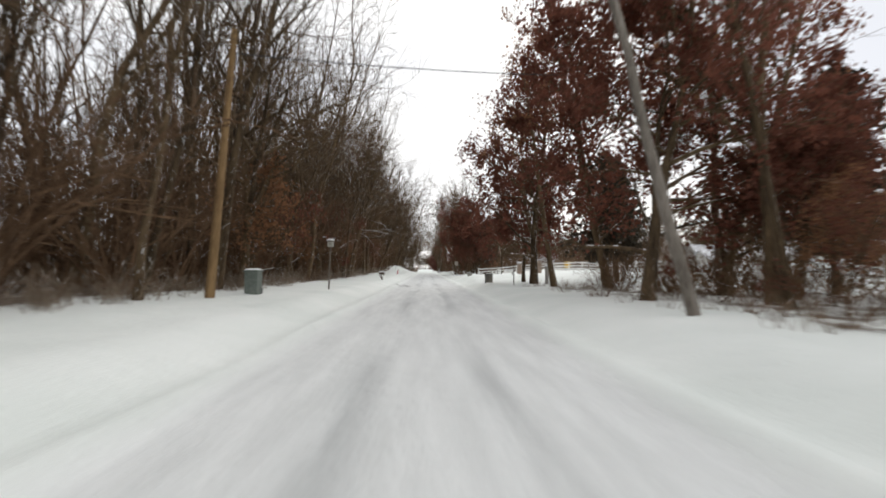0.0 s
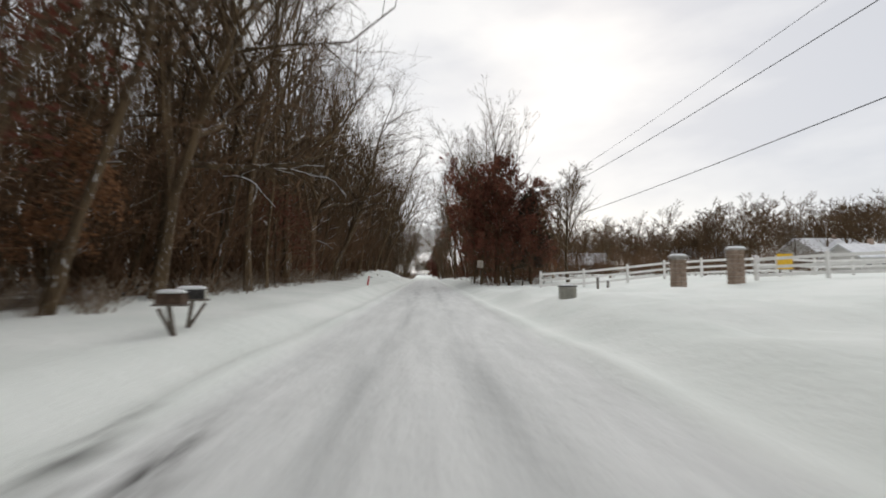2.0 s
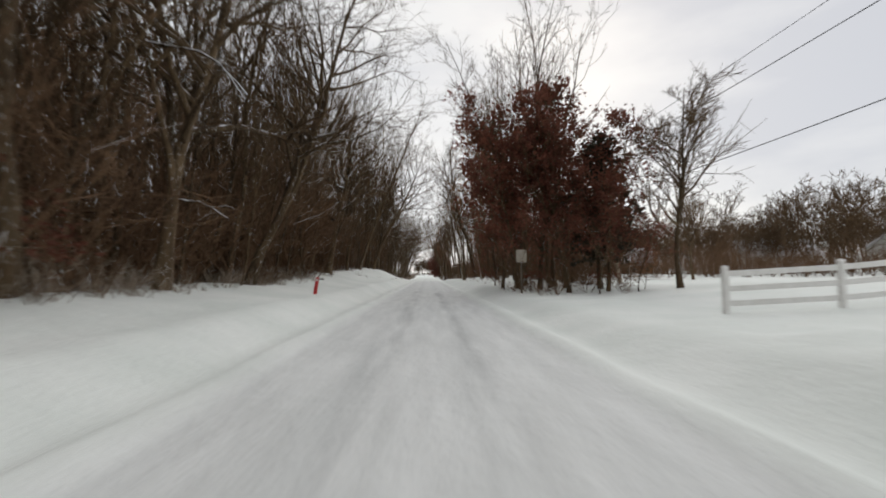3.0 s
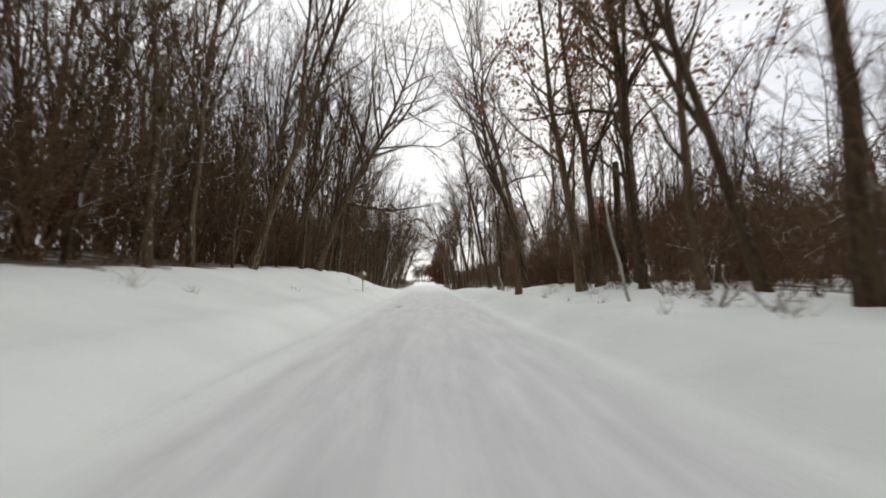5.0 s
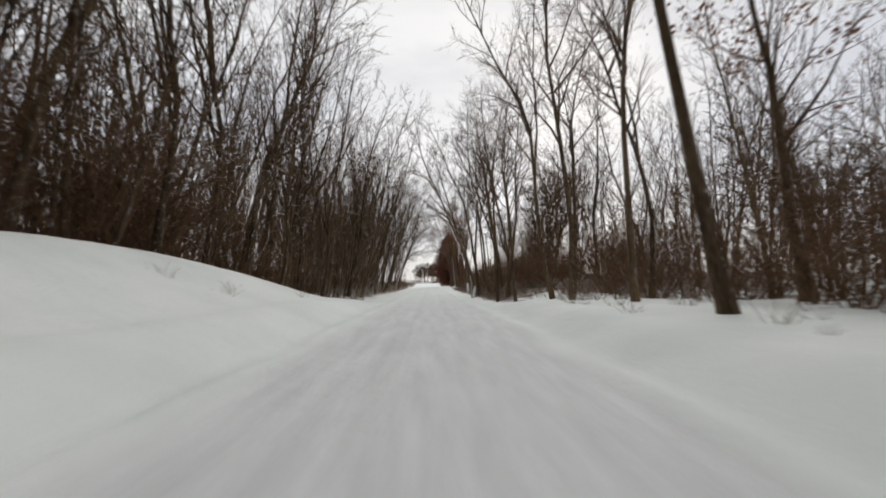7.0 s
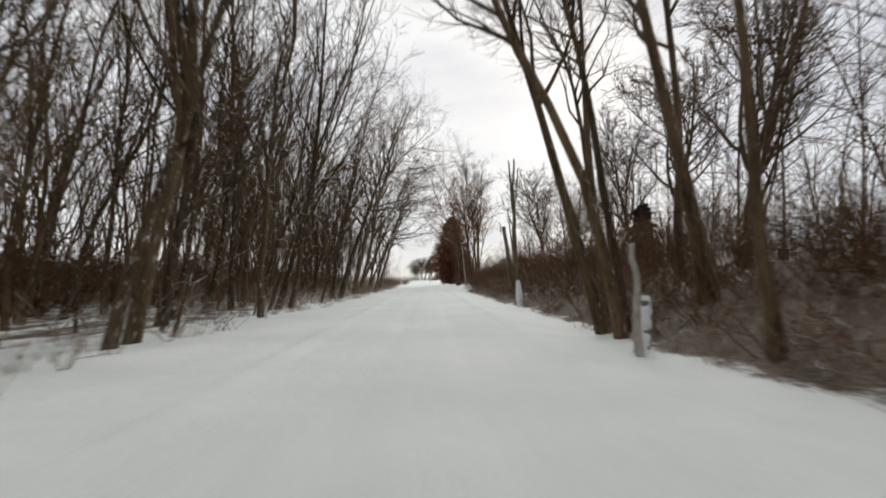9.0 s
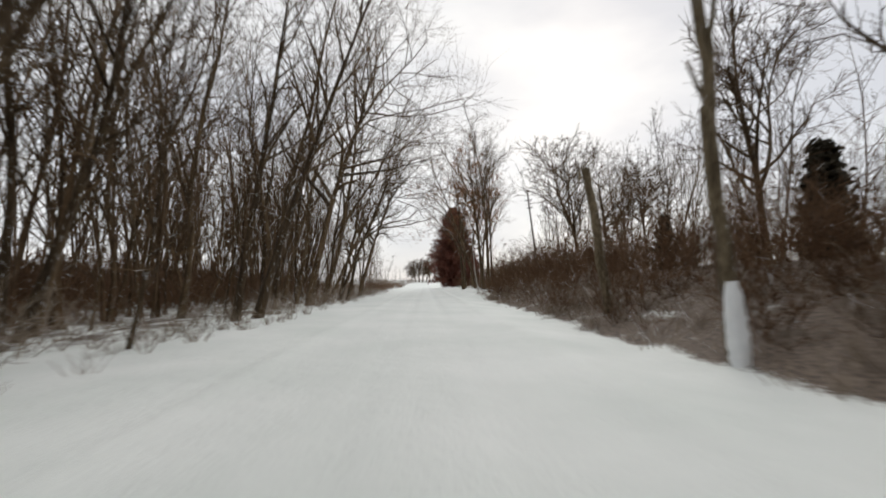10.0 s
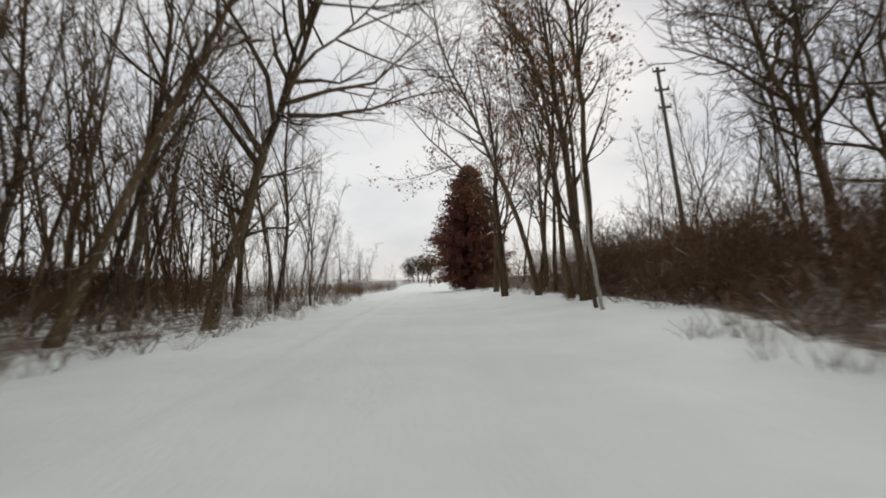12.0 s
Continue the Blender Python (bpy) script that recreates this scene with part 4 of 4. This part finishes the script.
# ---- things along the road ----
def utility_pole(x, y, height, lean, label, arms=((0.3, 2.2),), r=0.15, turn=0.0, wood=None):
    ob = thing("utility_pole", x, y, gz(x, y) - 0.3, label, "utility pole", turn=turn)
    ob.matrix_basis = Matrix.Translation((x, y, gz(x, y) - 0.3)) @ Matrix.Rotation(radians(lean), 4, "Y") @ pose(0, 0, 0, 0, 0, turn)
    part("shaft", rod((0, 0, 0), (0, 0, height), r, r * 0.62, 14, 0.015), wood or POLE_WOOD, ob, smooth=False)
    for down, width in arms:
        arm = part("crossarm", box((width, 0.1, 0.12), (0, -r, height - down), 0.01), GREY_WOOD, ob, "weathered timber crossarm")
        for k in (-0.45, 0.0, 0.45):
            part("insulator", rod((k * width, -r, height - down + 0.06), (k * width, -r, height - down + 0.24), 0.04, 0.025, 8), DARK_METAL, arm)
    return ob


def cable(name, a, b, sag, label, r=0.02):
    a, b = np.array(a), np.array(b)
    t = np.linspace(0, 1, 25)[:, None]
    pts = a * (1 - t) + b * t - np.array([0, 0, 1.0]) * (4 * sag * t * (1 - t))
    v, f = tube_arrays([(pts, np.full(25, r))], 5)
    return tagged(link_mesh(name, v, f, WIRE), label, "cable", "overhead cables")


utility_pole(-6.8, 14.6, 8.9, 4, "orange-brown wooden utility pole leaning at the wood's edge", ())
utility_pole(15.5, 24, 12.4, 0, "grey wooden utility pole with a crossarm behind the oaks", wood=GREY_WOOD)
utility_pole(15.2, 91, 11.0, -9, "pale wooden utility pole beyond the white fence", (), 0.17, wood=PALE_POLE)
utility_pole(15.9, 248.9, 12.6, -6.5, "dark wooden utility pole with short crossarms above the brush", ((0.3, 0.8), (1.5, 0.9), (2.6, 0.8)), wood=GREY_WOOD)
cable("power_line", (15.5, -40, 11.2), (15.5, 24, 11.9), 0.6, "black overhead power cable between the poles")
cable("power_line", (15.5, 24, 11.6), (14.1, 90, 10.5), 0.8, "black overhead power cable between the poles")
cable("power_line", (14.4, 24, 12.0), (12.8, 90, 10.6), 0.7, "black overhead power cable between the poles", 0.012)
cable("power_line", (15.5, 24, 8.0), (14.1, 90, 7.2), 0.6, "black overhead telephone cable between the poles")
cable("power_line", (14.1, 90, 10.5), (34, 150, 12), 0.8, "black overhead power cable running off to the houses")
cable("service_line", (-6.2, 14.6, 8.3), (15.5, 24, 12.1), 0.4, "thin black cable strung across the road")


def utility_cabinet(x, y, width, height, turn, label, paint, sink=0.0):
    """A louvred metal box on two legs, with snow on its lid."""
    z = gz(x, y) - sink
    ob = thing("utility_cabinet", x, y, z, label, "utility cabinet", "louvred roadside cabinets", turn)
    body = part("body", box((width, 0.34, height), (0, 0, 0.03 + height / 2), 0.015), paint, ob)
    for k in range(9):
        part("louvre", box((width - 0.1, 0.03, 0.03), (0, -0.178, 0.11 + k * (height - 0.16) / 8), 0.006, (25, 0, 0)), paint, body)
    part("rim", box((width + 0.05, 0.39, 0.04), (0, 0, 0.05 + height), 0.01), DARK_METAL, ob, "dark metal lid rim")
    for k in (-1, 1):
        part("leg", box((0.06, 0.3, 0.3), (k * (width / 2 - 0.04), 0, -0.1), 0.006), DARK_METAL, ob)
    tagged(part("snow_cap", heap(width * 0.42, 0.16, 0.04, (0, 0.02, 0.072 + height), 2), SNOW_CAP, ob, smooth=True), "soft cap of snow")
    return ob


utility_cabinet(4.65, 34.6, 0.55, 0.62, 4, "grey louvred utility cabinet half buried in the snow", BOX_GREY)
utility_cabinet(4.9, 52.8, 0.54, 0.5, -3, "pale grey louvred utility cabinet with a dark rim in the snow", ZINC, 0.13)

# grey-green bin by the left pole
z = gz(-6.45, 17.3)
bin_ob = thing("refuse_bin", -6.45, 17.3, z, "grey-green plastic bin with snow on its lid", "bin")
part("body", box((0.46, 0.5, 0.84), (0, 0, 0.40), 0.03, taper=1.06), BOX_GREEN, bin_ob)
lid = part("lid", box((0.56, 0.6, 0.06), (0, 0, 0.85), 0.02), BOX_GREEN, bin_ob)
part("handle", rod((-0.18, 0.31, 0.8), (0.18, 0.31, 0.8), 0.018, sides=8), DARK_METAL, lid)
part("snow_cap", heap(0.28, 0.3, 0.06, (0, 0, 0.885), 4), SNOW_CAP, bin_ob, "thin cap of snow", True)
for k in (-1, 1):
    part("wheel", rod((k * 0.2 - 0.03, 0.25, 0.1), (k * 0.2 + 0.03, 0.25, 0.1), 0.1, sides=14), DARK_METAL, bin_ob)

# bird house on a tall post
z = gz(-4.95, 23.3)
house_post = thing("bird_house", -4.95, 23.3, z, "small grey wooden bird house on a thin tall post", "bird house")
part("post", rod((0, 0, -0.2), (0.08, 0, 2.15), 0.045, 0.035, 8), GREY_WOOD, house_post)
bird_box = part("box", box((0.26, 0.24, 0.26), (0.08, 0, 2.26), 0.008), ZINC, house_post)
part("entrance", rod((0.08, -0.126, 2.27), (0.08, -0.118, 2.27), 0.028, sides=12), DARK_METAL, bird_box)
for k in (-1, 1):
    part("roof_board", box((0.24, 0.32, 0.02), (0.08 + k * 0.09, 0, 2.435), 0.004, (0, k * 32, 0)), GREY_WOOD, house_post)
part("snow_cap", heap(0.19, 0.17, 0.09, (0.08, 0, 2.46), 6), SNOW_CAP, house_post, "cap of snow", True)


def mailbox(x, y, turn, tilt, body_mat, label, flag):
    ob = thing("mailbox", x, y, gz(x, y) - 0.42, label, "mailbox", "mailboxes by the road", turn)
    part("post", box((0.065, 0.065, 1.1), (0.02, 0, 0.42), 0.008, (0, tilt, 0)), GREY_WOOD, ob)
    part("brace", box((0.05, 0.06, 0.62), (0.16, 0, 0.62), 0.006, (0, 32, 0)), GREY_WOOD, ob)
    part("shelf", box((0.62, 0.2, 0.03), (0.08, 0, 0.95), 0.005), GREY_WOOD, ob)
    bm = bmesh.new()
    ring = [Vector((0, -0.09, 0)), Vector((0, 0.09, 0))] + [Vector((0, 0.09 * math.cos(a), 0.11 + 0.09 * math.sin(a))) for a in np.linspace(0, math.pi, 9)]
    verts = [bm.verts.new(v) for v in ring]
    face = bm.faces.new(verts)
    out = bmesh.ops.extrude_face_region(bm, geom=[face])
    bmesh.ops.translate(bm, vec=(0.5, 0, 0), verts=[v for v in out["geom"] if isinstance(v, bmesh.types.BMVert)])
    bmesh.ops.recalc_face_normals(bm, faces=bm.faces[:])
    bm.transform(Matrix.Translation((-0.17, 0, 0.97)))
    shell = part("box", bm, body_mat, ob)
    part("door", box((0.012, 0.17, 0.17), (0.338, 0, 1.06), 0.004), ZINC, shell)
    if flag:
        part("flag", box((0.13, 0.014, 0.11), (0.24, -0.1, 1.16), 0.003), RED_PAINT, shell, "small red flag")
    part("snow_cap", heap(0.27, 0.1, 0.06, (0.08, 0, 1.165), x), SNOW_CAP, ob, "thin cap of snow", True)
    return ob


mailbox(-4.62, 46.1, 8, 8, DARK_METAL, "black mailbox on a braced wooden post in the snow", False)
mailbox(-4.36, 45.2, 172, 12, RUSTY, "brown weathered mailbox with a red flag on a leaning post", True)

# red marker by the verge
z = gz(-4.9, 76)
marker = thing("road_marker", -4.9, 76, z, "red roadside marker post tilted in the snow", "marker post")
part("post", box((0.14, 0.1, 0.78), (0.03, 0, 0.35), 0.02, (0, 8, 0)), RED_PAINT, marker)
part("bracket", box((0.3, 0.05, 0.05), (0.2, 0, 0.66), 0.008), DARK_METAL, marker)
part("reflector", box((0.09, 0.012, 0.1), (0.07, -0.056, 0.62), 0.003, (0, 8, 0)), WHITE_VINYL, marker)

# a diamond road sign on the bank
z = gz(-4.75, 127)
sign = thing("road_sign", -4.75, 127, z, "olive-brown diamond road sign plastered with snow on a thin post", "road sign", turn=-24)
plate = part("plate", box((0.64, 0.012, 0.64), (0, -0.03, 1.28), 0.004, (0, 45, 0)), SIGN_OLIVE, sign)
for k in (-0.2, 0.2):
    part("bolt", rod((0, -0.046, 1.28 + k), (0, -0.03, 1.28 + k), 0.014, sides=8), DARK_METAL, plate)
bm = heap(0.15, 0.1, 0.02, (0, 0, 0), 9)
bm.transform(pose(0.15, -0.036, 1.36, 90, 0, 0) @ pose(0, 0, 0, 0, 0, -45))
part("snow_patch", bm, SNOW_CAP, plate, "snow blown against the plate", True)
part("post", box((0.05, 0.035, 1.9), (0, 0, 0.72), 0.005), DARK_METAL, sign, "thin dark post")
twig_bit = thing("fallen_twig", -5.25, 126.7, gz(-5.25, 126.7), "bare twig lying on the snow by the sign", "twig")
part("stem", rod((-0.35, 0, 0.06), (0.3, 0.05, 0.02), 0.018, 0.008, 6), BARK, twig_bit)
part("side_twig", rod((0.0, 0.02, 0.04), (-0.22, 0.16, 0.14), 0.01, 0.005, 5), BARK, twig_bit)

# square board on a post before the clump of oaks
board = thing("notice_board", 5.1, 80.0, gz(5.1, 80.0), "faded tan notice board on a thin post", "sign board")
part("panel", box((0.55, 0.03, 0.68), (0, 0, 2.0), 0.01), SIGN_TAN, board)
part("post", box((0.06, 0.05, 2.5), (0, 0.045, 0.95), 0.006), GREY_WOOD, board)


# white three-rail fence across the field's edge
def rail_fence(points, spacing=2.4):
    ob = thing("rail_fence", 0, 0, 0, "white three-rail vinyl fence standing in deep snow", "fence")
    for (x0, y0), (x1, y1) in zip(points, points[1:]):
        n = max(1, round(math.hypot(x1 - x0, y1 - y0) / spacing))
        for k in range(n + 1):
            x, y = x0 + (x1 - x0) * k / n, y0 + (y1 - y0) * k / n
            z = gz(x, y)
            if k < n or (x1, y1) == points[-1]:
                post = part("post", box((0.13, 0.13, 1.4), (x, y, z + 0.45), 0.01), WHITE_VINYL, ob)
                part("cap", box((0.16, 0.16, 0.06), (x, y, z + 1.18), 0.015, taper=0.5), WHITE_VINYL, post)
            if k < n:
                xb, yb = x0 + (x1 - x0) * (k + 1) / n, y0 + (y1 - y0) * (k + 1) / n
                zb = gz(xb, yb)
                a = math.degrees(math.atan2(yb - y, xb - x))
                length = math.hypot(xb - x, yb - y)
                up = math.degrees(math.atan2(zb - z, length))
                for h in (0.25, 0.62, 1.0):
                    part("rail", box((length - 0.12, 0.045, 0.14), ((x + xb) / 2, (y + yb) / 2, (z + zb) / 2 + h), 0.008, (0, -up, a)), WHITE_VINYL, ob)
    return ob


rail_fence([(7.5, 66.8), (13.0, 66.2), (34, 64.5), (62, 62)])
rail_fence([(15.5, 58), (24, 52), (26, 44), (27, 30), (28, 14)])


def gate_pillar(x, y, height, label, wide=0.46):
    z = gz(x, y)
    ob = thing("gate_pillar", x, y, z, label, "pillar", "stone gate pillars")
    rng = random.Random(int(x * 10))
    courses = int(height / 0.2)
    core = part("core", box((wide, wide, height), (0, 0, height / 2 - 0.1), 0.01), CONCRETE, ob)
    for c in range(courses):
        for side in range(4):
            cut = rng.uniform(-0.08, 0.08)
            half = wide * 0.54
            for w, at in ((half + cut, (cut - half) / 2), (half - cut, (cut + half) / 2)):
                bm = box((w - 0.015, 0.05, 0.185), (at, -wide * 0.52, c * 0.2), 0.012)
                bm.transform(pose(0, 0, 0, 0, 0, side * 90))
                part("stone", bm, BRICK, core)
    part("capstone", box((wide * 1.42, wide * 1.42, 0.09), (0, 0, height - 0.06), 0.02), CONCRETE, ob)
    part("snow_cap", heap(wide * 0.75, wide * 0.75, 0.1, (0, 0, height - 0.015), x), SNOW_CAP, ob, "thick cap of snow", True)


gate_pillar(11.7, 57.9, 1.5, "tan stone gate pillar capped with snow")
gate_pillar(14.1, 57.4, 1.6, "tan stone gate pillar capped with snow")

# slim pale post and a thin stake with a tag among the oaks
slim_post = thing("fence_post", 7.9, 30.1, gz(7.9, 30.1), "slim pale grey post with a cap of snow", "post")
part("post", box((0.2, 0.2, 1.35), (0, 0, 0.52), 0.015), CONCRETE, slim_post)
part("snow_cap", heap(0.12, 0.12, 0.06, (0, 0, 1.2), 3), SNOW_CAP, slim_post, "cap of snow", True)
tag_stake = thing("marker_stake", 5.5, 29.0, gz(5.5, 29.0), "thin stake with a small white tag in the snow", "stake")
part("stake", box((0.05, 0.05, 1.45), (0, 0, 0.52), 0.006), GREY_WOOD, tag_stake)
part("tag", box((0.14, 0.012, 0.2), (-0.08, -0.032, 0.72), 0.003), WHITE_VINYL, tag_stake, "small white tag")

# yellow board on legs in the field
z = gz(18.5, 60)
yellow = thing("yellow_board", 18.5, 60, z, "yellow painted board on two short legs in snow", "sign board")
part("panel", box((0.8, 0.08, 0.8), (0, 0, 0.75), 0.02), YELLOW_PAINT, yellow)
for k in (-1, 1):
    part("leg", box((0.07, 0.07, 0.7), (k * 0.28, 0, 0.2), 0.008), GREY_WOOD, yellow)

# two dark stakes near the cabinet
for x, y, h in ((9.6, 62.4, 0.75), (10.1, 62.2, 0.5)):
    st = thing("garden_stake", x, y, gz(x, y), "short dark wooden stake standing in the snow", "stake", "garden stakes")
    part("stake", box((0.1, 0.1, h + 0.2), (0, 0, h / 2 - 0.1), 0.012), GREY_WOOD, st)
    part("snow_cap", heap(0.07, 0.07, 0.05, (0, 0, h), x), SNOW_CAP, st, smooth=True)


# snags and stumps of the low stretch
def snag(x, y, lines, mat, label, snow=()):
    ob = thing("snag", x, y, gz(x, y) - 0.15, label, "dead tree", "broken dead trees")
    rng = np.random.RandomState(int(x * 100 + y))
    segs = []
    for start, end, r0, r1 in lines:
        a, b = np.array(start, float), np.array(end, float)
        t = np.linspace(0, 1, 9)[:, None]
        pts = a * (1 - t) + b * t + np.cumsum(rng.normal(0, 0.035, (9, 3)), 0) * np.array([1, 1, 0])
        segs.append((pts, np.linspace(r0, r1, 9) * (1 + rng.normal(0, 0.07, 9))))
    v, f = joined_tubes(segs[:1], segs[1:], 9, 7)
    link_mesh("trunk", v, f, mat, ob, smooth=True)
    for (a, b, r) in snow:
        t = np.linspace(0, 1, 18)[:, None]
        pts = np.array(a) * (1 - t) + np.array(b) * t + rng.normal(0, 0.005, (18, 3))
        rad = r * np.clip(np.sin(np.linspace(0.5, 3.05, 18)), 0.1, 1) ** 0.3 * rng.uniform(0.95, 1.04, 18)
        v, f = tube_arrays([(pts, rad)], 10)
        v = v + rng.normal(0, 0.008, v.shape)
        tagged(link_mesh("snow_crust", v, f, SNOW_CAP, ob, smooth=True), "snow plastered on the bark")


snag(5.25, 192.6, [((0, 0, 0), (-0.28, 0, 4.6), 0.16, 0.12), ((-0.28, 0, 4.2), (-0.70, 0, 8.5), 0.09, 0.04), ((-0.26, 0, 4.3), (-0.16, 0.1, 8.6), 0.10, 0.04),
                  ((-0.22, 0, 4.6), (-0.02, 0, 8.0), 0.05, 0.03), ((-0.22, 0, 3.6), (-0.62, 0, 5.4), 0.06, 0.03)], OLIVE_BARK, "broken dead trunk with two bare prongs, snow at its foot",
     (((0.0, -0.05, 0.0), (-0.1, -0.04, 1.55), 0.175),))
snag(6.4, 201, [((0, 0, 0), (-0.8, 0, 5.3), 0.19, 0.13), ((-0.75, 0, 4.9), (-0.95, 0.05, 5.7), 0.06, 0.02)], OLIVE_BARK, "thick broken olive-brown trunk leaning over the bank")
snag(4.4, 176, [((0, 0, 0), (0.16, 0, 1.25), 0.16, 0.10)], SNAG_BARK, "short stump plastered with snow", (((0, -0.04, 0), (0.15, -0.04, 1.35), 0.15),))
snag(4.25, 175.6, [((0, 0, 0), (-0.25, 0, 2.4), 0.09, 0.05)], PALE_BARK, "pale crooked dead stem with snow", ())
snag(5.3, 118.4, [((0, 0, 0), (0, 0, 0.7), 0.2, 0.16)], SNAG_BARK, "low broken stump at the foot of a tree")
snag(9.3, 113.6, [((0, 0, 0), (-0.15, 0, 5.9), 0.19, 0.16)], BARK, "dark broken trunk without branches on the bank")
snag(6.2, 106.3, [((0, 0, 0), (-0.7, 0.4, 3.4), 0.05, 0.025)], PALE_BARK, "pale leaning dead stem on the bank")
snag(5.6, 125.8, [((0, 0, 0), (-0.45, 0.1, 1.9), 0.06, 0.035)], PALE_BARK, "pale leaning dead stem on the bank")
snag(6.1, 237.6, [((0, 0, 0), (-0.5, 0, 2.8), 0.075, 0.055), ((-0.45, 0, 2.6), (-0.95, 0, 6.8), 0.055, 0.025)], PALE_BARK, "pale curved birch stem beside the road")
snag(5.6, 9.4, [((0, 0, 0), (-1.75, 0, 7.6), 0.14, 0.09)], SNAG_BARK, "grey trunk leaning toward the road")


# long boughs loaded with snow at the wood's edge
def snowy_bough(x, y, z0, seed, length, rise=0.25, label="long bare bough with snow along its top"):
    rng = np.random.RandomState(seed)
    ob = thing("snowy_bough", x, y, gz(x, y) - 0.1, label, "bough", "snow-laden boughs")
    stem = branch(rng, np.zeros(3), np.array([0.12, -0.1, 1.0]), z0 + 0.1, 0.05 + 0.008 * z0, 0.05, 6, 0.05, 0.02)
    arm = branch(rng, stem[0][-1], np.array([0.95, -0.2, rise]), length, 0.05, 0.014, 7, 0.16, -0.07)
    more = []
    for f in (0.25, 0.55):
        p, d, r = on_line(arm, f)
        more.append(branch(rng, p, aside(rng, d, 0.4), length * rng.uniform(0.3, 0.5), r * 0.6, 0.008, 4, 0.16, -0.05))
    v, f = joined_tubes([stem], [arm] + more, 6, 5)
    link_mesh("stem", v, f, BARK, ob, smooth=True)
    for p, r in [arm] + more:
        v, f = tube_arrays([(p + np.array([0, 0, 1.0]) * r[:, None] * 0.8, np.maximum(r * 0.85, 0.013))], 6)
        tagged(link_mesh("snow", v, f, SNOW_CAP, ob, smooth=True), "ridge of snow on the bough")


for x, y, z0, seed, length in ((-9.8, 58.5, 5.6, 1, 4.4), (-9.9, 58.9, 5.2, 2, 3.2), (-10.6, 71.2, 8.0, 3, 4.9), (-9.3, 72.2, 3.0, 4, 2.0),
                               (-9.1, 40, 3.6, 5, 1.7), (-8.8, 22, 0.5, 6, 2.0), (-8.9, 30, 1.3, 7, 1.6), (-9.2, 49, 3.0, 8, 1.8)):
    snowy_bough(x, y, z0, seed, length, 0.05 if z0 > 7 else 0.25)


# ---- houses beyond the field ----
def far_house(x, y, turn, w, d, h, wall_mat, label):
    ob = thing("house", x, y, gz(x, y) - 0.3, label, "house", "houses beyond the field", turn)
    bm = bmesh.new()
    rise = d * 0.32
    prof = [(-d / 2, 0), (d / 2, 0), (d / 2, h), (0, h + rise), (-d / 2, h)]
    ends = [[bm.verts.new((s * w / 2, a, b)) for a, b in prof] for s in (-1, 1)]
    bm.faces.new(ends[0])
    bm.faces.new(ends[1][::-1])
    for k in range(5):
        bm.faces.new((ends[0][k], ends[1][k], ends[1][(k + 1) % 5], ends[0][(k + 1) % 5]))
    bmesh.ops.recalc_face_normals(bm, faces=bm.faces[:])
    part("wall", bm, wall_mat, ob)
    slope = math.degrees(math.atan2(rise, d / 2))
    for s in (-1, 1):
        part("roof", box((w + 0.8, math.hypot(d / 2, rise) + 0.5, 0.18), (0, s * (d / 4 + 0.15), h + rise / 2 + 0.05), 0.02, (-s * slope, 0, 0)), ROOF, ob, "snow-covered roof slope")
    n = int(w / 2.6)
    for k in range(n):
        at = -w / 2 + (k + 0.5) * w / n
        for s in (-1, 1):
            win = part("window", box((1.15, 0.1, 1.3), (at, s * (d / 2 + 0.03), h * 0.58), 0.01), WHITE_VINYL, ob, "white window frame")
            part("pane", box((0.95, 0.04, 1.1), (at, s * (d / 2 + 0.075), h * 0.58), 0.004), PANE, win)
    part("chimney", box((0.6, 0.6, 1.4), (w * 0.2, 0, h + rise + 0.3), 0.02), BRICK, ob)


far_house(78, 124, 8, 13, 8, 3.0, SIDING, "long pale house with a snowy roof")
far_house(56, 128, -12, 10, 8, 3.2, SIDING, "pale house with a snowy roof among trees")
far_house(98, 118, 14, 14, 9, 3.6, SIDING, "wide pale house with a snowy roof")
far_house(68, 106, 6, 8, 6, 2.3, SIDING, "low pale house with a snowy roof among the hedges")
far_house(84, 108, -6, 9, 6, 2.3, SIDING, "low pale house with a snowy roof among the hedges")
far_house(33, 132, 5, 9, 7, 2.8, GREY_WOOD, "grey-brown house behind the trees")
far_house(40, 212, -20, 12, 8, 3.2, SIDING, "low house with a snowy roof above the brush")
